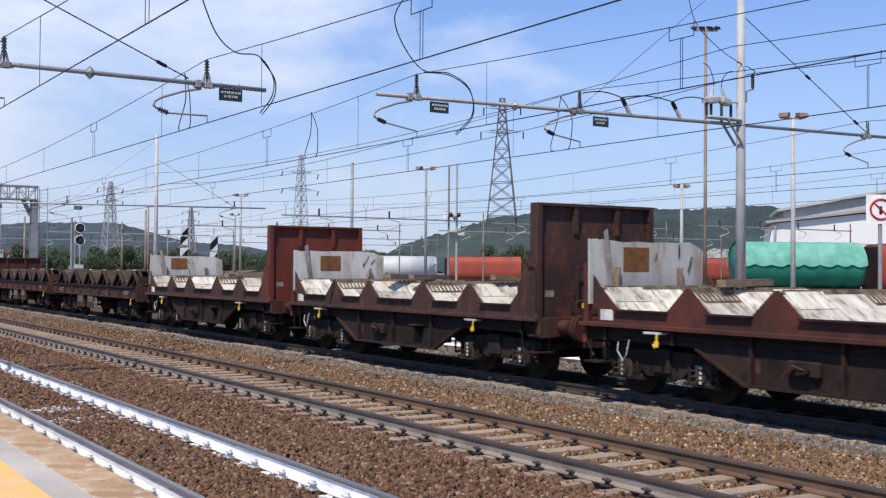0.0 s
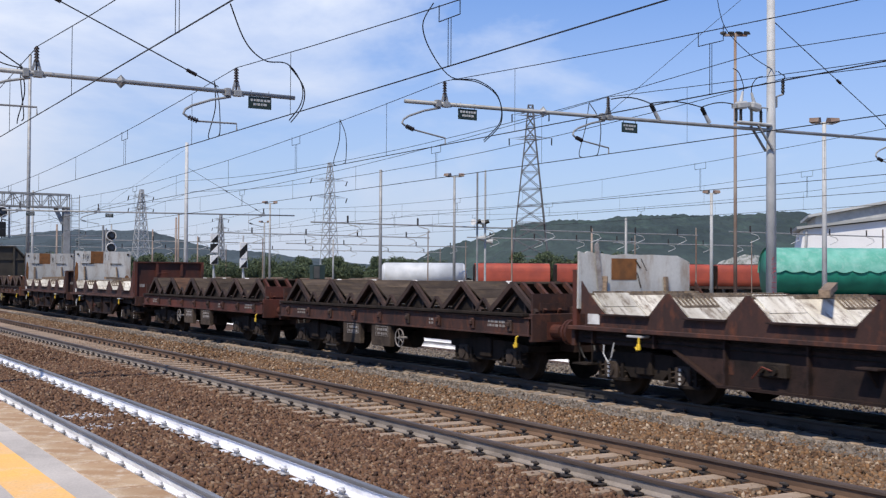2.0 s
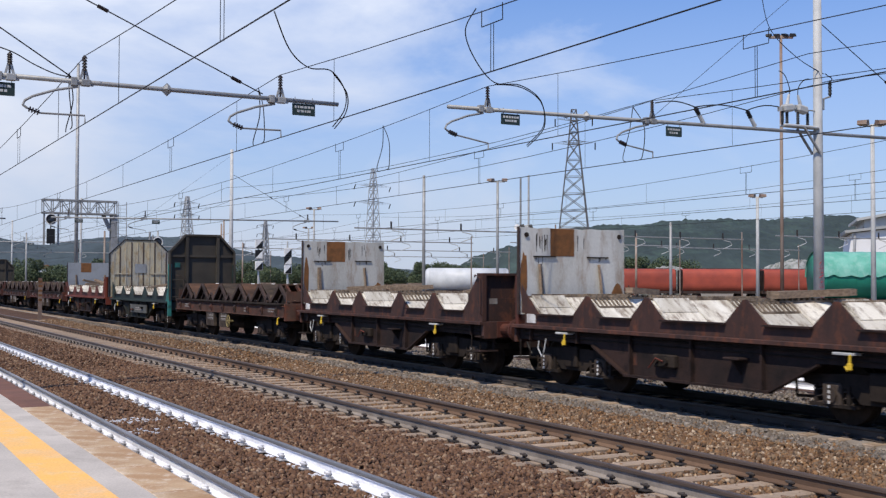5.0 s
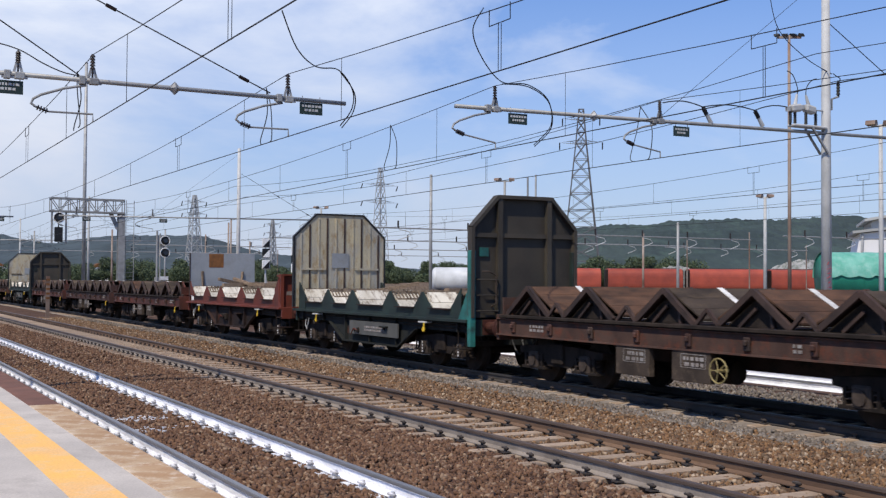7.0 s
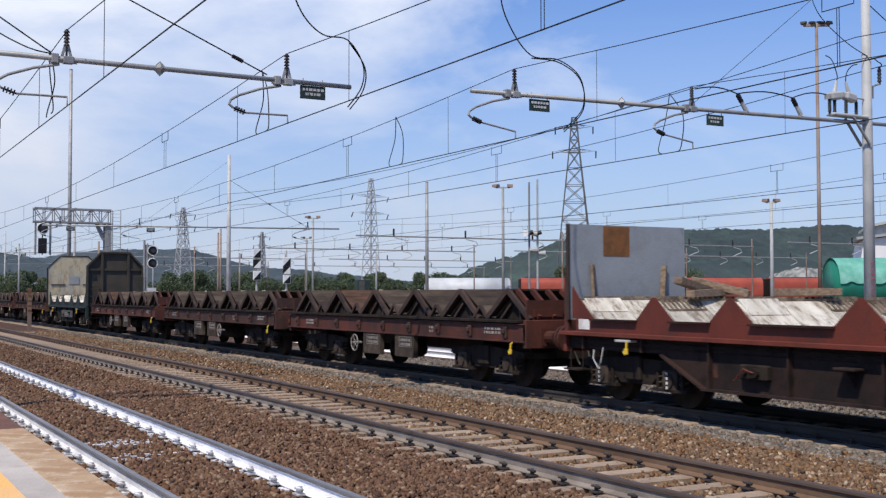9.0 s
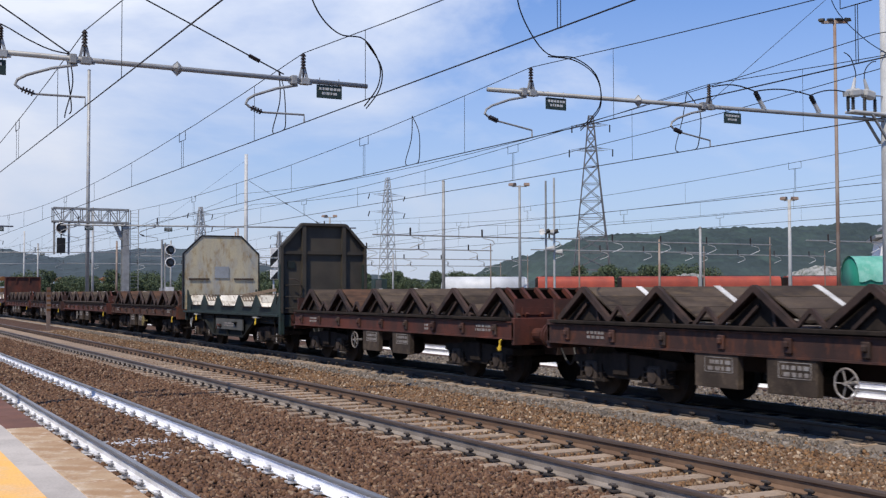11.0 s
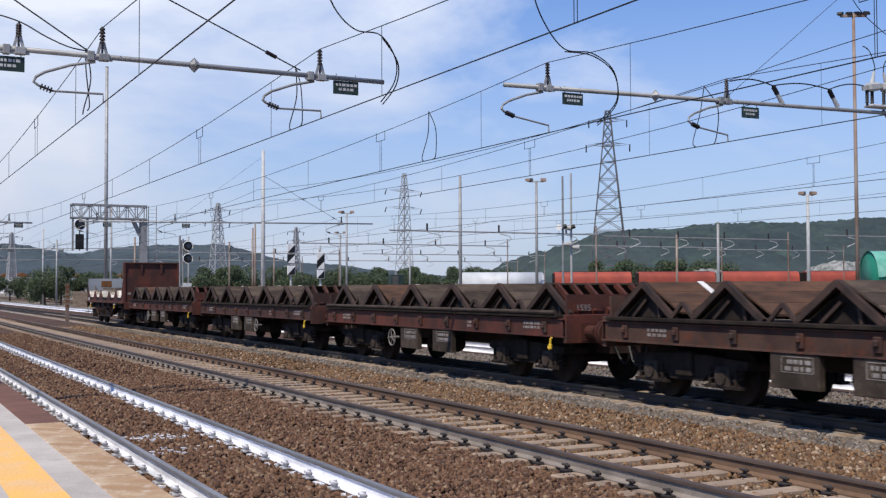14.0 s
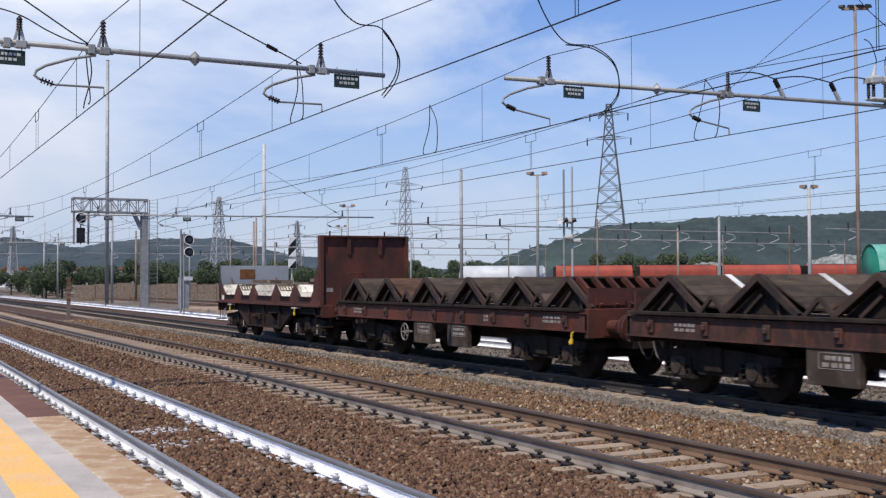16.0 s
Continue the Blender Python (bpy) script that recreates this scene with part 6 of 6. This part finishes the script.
# ---------------------------------------------------------------- stabled wagons beyond the yard
def stabled(kind, x, y, turn, length, mat, label, h=3.9):
    own = thing("stabled_wagon", label, "freight wagon", "stabled wagons", at=(x, y, -0.25))
    own.rotation_euler.z = turn
    bm = bmesh.new()
    r = (h - 1.0) / 2
    prof = []
    for k in range(40):
        a = k * math.tau / 40
        c, s = math.cos(a), math.sin(a)
        if kind == "hopper":
            c, s = math.copysign(abs(c) ** 0.6, c), math.copysign(abs(s) ** 0.6, s)
        prof.append((r * 0.98 * c, 1.0 + r + r * s))
    if kind == "tarp":
        rings = []
        for j in range(37):
            y2 = 0.5 + (length - 1.0) * j / 36
            ring = []
            for k, (px, pz) in enumerate(prof):
                g = 1 + 0.035 * noise.noise(Vector((px * 1.3, y2 * 1.7, pz * 1.3 + x))) + 0.015 * math.sin(y2 * 4.4)
                ring.append(bm.verts.new((px * g, y2, 1.0 + r + (pz - 1.0 - r) * g)))
            rings.append(ring)
        for a, b in zip(rings, rings[1:]):
            for k in range(40):
                bm.faces.new((a[k], a[(k + 1) % 40], b[(k + 1) % 40], b[k]))
        bm.faces.new(rings[0])
        bm.faces.new(rings[-1][::-1])
    else:
        prism(bm, prof, "y", 0.5, length - 0.5)
    if kind == "tank":
        for s in (0.5, length - 0.5):
            bmesh.ops.create_uvsphere(bm, u_segments=18, v_segments=10, radius=r * 0.99, matrix=Matrix.Translation((0, s, 1.0 + r)) @ Matrix.Diagonal((1, 0.4, 1, 1)))
    part("body", bm, mat, own, smooth=kind != "hopper")
    bm = bmesh.new()
    box(bm, -1.2, 1.2, 0.2, length - 0.2, 0.8, 1.15)
    part("frame", bm, FRAME_DARK, own)
    for y2 in (1.8, length - 1.8):
        bm = bmesh.new()
        for e in (-0.9, 0.9):
            rod(bm, (-0.8, y2 + e, 0.46), (0.8, y2 + e, 0.46), 0.45, 14)
        part("bogie", bm, GRIME_SHADE, own)
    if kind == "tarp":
        # added top sheet, paler than the tarpaulin body below it
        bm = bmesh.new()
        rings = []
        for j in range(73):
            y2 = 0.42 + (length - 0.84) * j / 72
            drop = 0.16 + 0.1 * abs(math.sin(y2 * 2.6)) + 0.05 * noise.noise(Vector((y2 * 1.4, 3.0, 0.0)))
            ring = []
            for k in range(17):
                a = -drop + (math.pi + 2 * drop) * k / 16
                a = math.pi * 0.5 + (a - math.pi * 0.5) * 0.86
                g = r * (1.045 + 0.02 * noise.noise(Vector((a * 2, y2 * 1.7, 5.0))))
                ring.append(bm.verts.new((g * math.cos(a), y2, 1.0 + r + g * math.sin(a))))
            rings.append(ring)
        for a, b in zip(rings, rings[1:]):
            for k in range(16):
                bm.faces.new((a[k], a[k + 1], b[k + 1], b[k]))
        part("top_sheet", bm, TARP_PALE, own, "pale green top sheet with a scalloped edge", smooth=True)
        for k in range(9):
            bm = bmesh.new()
            y2 = 0.7 + k * (length - 1.4) / 8
            pts = [(r * 1.0 * math.cos(a), y2, 1.0 + r + r * 1.0 * math.sin(a)) for a in [math.pi * j / 14 - 0.3 + 0.04 * j for j in range(15)]]
            path_rod(bm, pts, 0.02, 5)
            part("tarpaulin_hoop", bm, mat, own)
    elif kind == "hopper":
        bm = bmesh.new()
        box(bm, -0.5, 0.5, length * 0.1, length * 0.9, h - 0.03, h + 0.06)
        part("roof_walk", bm, FRAME_DARK, own)
        for y2 in (0.45, length - 0.45):
            bm = bmesh.new()
            box(bm, -1.3, 1.3, y2 - 0.06, y2 + 0.06, 1.0, h - 0.2)
            part("end_frame", bm, SOOT, own)
    return own


DIRX, DIRY = 39.6 / 44.4, -20.0 / 44.4
TURN = math.atan2(DIRY, DIRX) - math.pi / 2
for k in range(5):
    stabled("hopper", 81.9 + DIRX * 11.1 * k, 130 + DIRY * 11.1 * k, TURN, 11.1, TANK_RED, "orange-red covered hopper wagon standing in the yard", 4.15)
stabled("tank", 81.3 - DIRX * 11.5, 130.3 - DIRY * 11.5, TURN, 11.5, TANK_WHITE, "white tank wagon standing in the yard", 4.15)
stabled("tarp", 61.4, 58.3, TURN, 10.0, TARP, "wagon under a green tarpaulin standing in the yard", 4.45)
stabled("hopper", 61.4 + DIRX * 10.2, 58.3 + DIRY * 10.2, TURN, 11.0, TANK_RED, "orange-red covered hopper wagon standing in the yard", 4.4)

# white shed
shed = thing("warehouse", "white clad warehouse with stepped low grey roofs", "warehouse", at=(85.6, 77.2, -0.42))
shed.rotation_euler.z = radians(-135.0)
bm = bmesh.new()
prism(bm, [(0.0, 0), (1.1, 7.25), (22, 9.5), (22, 0)], "x", -12, 0)
part("wall", bm, SHED, shed)
bm = bmesh.new()
prism(bm, [(0.45, 7.25), (22.4, 9.75), (22.4, 10.0), (0.4, 7.5)], "x", -12.5, 0.5)
part("eave", bm, SHED_ROOF, shed, "grey projecting eave")
bm = bmesh.new()
prism(bm, [(2.2, 7.6), (2.2, 8.5), (21, 11.9), (21, 9.8)], "x", -12, -0.25)
part("upper_wall", bm, PALE_POST, shed, "pale grey upper wall")
bm = bmesh.new()
prism(bm, [(1.5, 8.4), (21.5, 12.0), (21.5, 12.25), (1.5, 8.65)], "x", -12.3, 0.35)
part("roof", bm, SHED_ROOF, shed)
bm = bmesh.new()
rod(bm, (0.16, 1.0, 0.0), (0.16, 1.35, 7.2), 0.12, 8)
part("downpipe", bm, PALE_POST, shed)
for z in (2.0, 3.6, 5.2):
    bm = bmesh.new()
    box(bm, 0.004, 0.03, 1.4, 21.8, z, z + 0.06)
    part("cladding_joint", bm, SHED_ROOF, shed)

# pale rubble heap behind the stabled wagons
RUBBLE = material("pale_rubble", (0.3, 0.3, 0.285), (0.13, 0.14, 0.13), 0.9, scale=0.7, grain=3, bump=0.5, dirt=(0.06, 0.08, 0.05), dirt_amount=0.9)
for hx, hy, wide, tall in ((123.0, 118.0, 7.0, 5.6), (109.5, 131.0, 4.0, 4.7)):
    verts, faces = [], []
    for j in range(15):
        for i in range(36):
            a, f = i * math.tau / 36, j / 14
            n = 1 + 0.3 * noise.noise(Vector((math.cos(a) * 2 + hx, math.sin(a) * 2, f * 4)))
            g = wide * max(math.cos(f * math.pi / 2), 0.0) ** 0.8 * n
            verts.append((g * math.cos(a), g * math.sin(a), tall * math.sin(f * math.pi / 2) + 1.3 * noise.noise(Vector((math.cos(a) * 4, math.sin(a) * 4, f * 7 + hx))) * (1 - f * 0.6)))
    for j in range(14):
        for i in range(36):
            k = (i + 1) % 36
            faces.append((j * 36 + i, j * 36 + k, j * 36 + 36 + k, j * 36 + 36 + i))
    ob = tagged(new("rubble_heap", mesh_from("rubble_heap", verts, faces, RUBBLE)), "heap of pale rubble beyond the stabled wagons", "rubble heap", "rubble heaps")
    ob.location = (hx, hy, -0.45)

# island platform and low walls beyond the running tracks
bm = bmesh.new()
box(bm, 20.9, 24.6, 48, 84, -0.5, 0.1, 0.03)
solid("island_platform", bm, SLEEPER, "dusty concrete island platform", "platform", "structure")
bm = bmesh.new()
for k in range(24):
    box(bm, 24 + k * 2.6, 26.5 + k * 2.6, 150, 150.25, -0.4, 1.6 + 0.12 * (k % 3))
solid("boundary_wall", bm, SLEEPER, "grey concrete panel wall behind the yard", "wall", "structure")
hut = thing("yard_hut", "small pale hut with a low roof far down the line", "hut", at=(9, 190, -0.42))
bm = bmesh.new()
box(bm, 0, 9, 0, 6, 0, 3.4)
part("wall", bm, SHED, hut)
bm = bmesh.new()
prism(bm, [(-0.5, 3.4), (4.5, 4.8), (9.5, 3.4)], "y", -0.4, 6.4)
part("roof", bm, RUST, hut)
for k in range(3):
    bm = bmesh.new()
    box(bm, 1 + k * 2.7, 2.2 + k * 2.7, -0.05, -0.004, 1.1, 2.4)
    part("window", bm, LENS_DARK, hut)


# ---------------------------------------------------------------- trees and hills
def leaf_cloud(name, seed, w, h, leaves, size, mat, parent):
    rng = np.random.default_rng(seed)
    lumps = np.stack([rng.uniform(-w * 0.7, w * 0.7, 9), rng.uniform(-w * 0.5, w * 0.5, 9), rng.uniform(h * 0.3, h * 0.8, 9)], -1)
    rad = rng.uniform(0.25, 0.45, 9) * min(w, h)
    vs, fs = [], []
    for k in range(leaves):
        i = rng.integers(9)
        d = rng.normal(size=3)
        d /= np.linalg.norm(d)
        c = lumps[i] + d * rad[i] * rng.uniform(0.6, 1.1)
        c[2] = max(c[2], 0.15)
        u = rng.normal(size=3)
        u /= np.linalg.norm(u)
        v = np.cross(u, rng.normal(size=3))
        v /= np.linalg.norm(v)
        s = size * rng.uniform(0.5, 1.3)
        b = len(vs)
        vs += [tuple(c - u * s), tuple(c + v * s * 0.5), tuple(c + u * s), tuple(c - v * s * 0.5 + np.cross(u, v) * s * 0.2)]
        fs.append((b, b + 1, b + 2, b + 3))
    ob = new(name, mesh_from(name, vs, fs, mat))
    ob.parent = parent
    return ob


def tree(seed, w, h):
    own = thing("tree", "dark green leafy tree at the edge of the yard", "tree", "trees")
    bm = bmesh.new()
    rnd = random.Random(seed)
    rod(bm, (0, 0, -0.4), (0, 0, h * 0.5), 0.16, 7, 0.08)
    for k in range(5):
        a = k * 1.3
        rod(bm, (0, 0, h * (0.25 + 0.05 * k)), (w * 0.4 * math.cos(a), w * 0.4 * math.sin(a), h * (0.5 + 0.06 * k)), 0.07, 5, 0.03)
    part("trunk", bm, BARK, own)
    leaf_cloud("crown", seed, w, h, 6000, 0.15, LEAF, own)
    return own


kinds = [tree(31, 3.2, 4.6), tree(32, 4.2, 5.4), tree(33, 2.6, 6.2)]
places = []
rnd = random.Random(9)
for k in range(44):
    places.append((24 + k * 1.9 + rnd.uniform(-1.2, 1.2), 165 + rnd.uniform(0, 25)))
for k in range(14):
    places.append((108 + k * 1.15, 157 - k * 0.95 + rnd.uniform(-4, 4)))
for k in range(12):
    places.append((2 + k * 3.0, 230 + rnd.uniform(0, 20)))
for k, (x, y) in enumerate(places):
    m = pose(x, y, -0.4, 0, 0, rnd.uniform(0, 360)) @ Matrix.Scale(1.15 if 100 < x < 130 and y > 135 and k >= 44 else 1.0, 4)
    if k < 3:
        kinds[k].matrix_basis = m
    else:
        copy_thing(kinds[rnd.randint(0, 2)], m)


def ridge(name, x0, x1, y0, y1, height, nx, ny, rough, mat, label):
    verts, faces = [], []
    for j in range(ny + 1):
        f = j / ny
        for i in range(nx + 1):
            x = x0 + (x1 - x0) * i / nx
            up = math.sin(min(f * 1.25, 1) * math.pi / 2)
            n = noise.noise(Vector((x * 0.02, f * 5, 1.7))) * 5 + noise.noise(Vector((x * 0.11, f * 30, 4.1))) * rough + abs(noise.noise(Vector((x * 0.3, f * 70, 9.1)))) * rough
            z = -0.6 + max(0.0, height(x)) * up + n * up
            verts.append((x, y0 + (y1 - y0) * f, z))
    for j in range(ny):
        for i in range(nx):
            a = j * (nx + 1) + i
            faces.append((a, a + 1, a + nx + 2, a + nx + 1))
    return tagged(new(name, mesh_from(name, verts, faces, mat)), label, "hill", "", "structure")


ridge("hill", 440, 1900, 640, 900, lambda x: 52 * (1 - math.exp(-max(x - 485, 0) / 70)) + 0.038 * (x - 485) if x > 485 else 0, 420, 60, 3.0, HILL, "green wooded hill beyond the yard, haze mixed into its colour")
ridge("far_hill", -500, 560, 760, 930, lambda x: (33 + 2.5 * math.sin(x * 0.03 + 1) + 1.5 * math.sin(x * 0.08)) * (1 if x < 250 else max(0.35, 1 - (x - 250) / 260)), 300, 24, 1.6, HILL_FAR, "low far hill behind the station, haze mixed into its colour")
# pale houses on the far slope
rnd = random.Random(4)
for k in range(16):
    x, y = rnd.choice((rnd.uniform(60, 190), rnd.uniform(960, 1080))), 690 + rnd.uniform(0, 30)
    own = thing("house", "small pale house on the far slope", "house", "far houses", at=(x, y, 3.0))
    bm = bmesh.new()
    box(bm, -5, 5, -4, 4, -4, 6)
    part("wall", bm, SHED, own)
    bm = bmesh.new()
    prism(bm, [(-5.6, 6), (0, 8.5), (5.6, 6)], "y", -4.5, 4.5)
    part("roof", bm, RUST, own)
    for e in (-2.5, 2.5):
        bm = bmesh.new()
        box(bm, e - 0.7, e + 0.7, -4.06, -4.01, 1.5, 3.5)
        part("window", bm, LENS_DARK, own)


# ---------------------------------------------------------------- what moves
def motions():
    for w, y0 in TRAIN:
        rows = []
        for k in range(33):
            t = k * 0.5
            rows.append((t, pose(TRACK_TRAIN, y0 - 11.3 * t - 0.0865 * t * t, 0)))
        walk(w, rows)
    # wheels roll with their wagons
    for w, y0 in TRAIN:
        sets = [o for b in w.children for o in b.children if o.name.startswith("wheelset")]
        for o in sets:
            x, y, z = o.location
            rows = []
            for k in range(481):
                t = k / 30
                s = 11.3 * t + 0.0865 * t * t
                rows.append((t, pose(x, y, z, math.degrees(s / 0.46) % 360.0)))
            walk(o, rows)


motions()
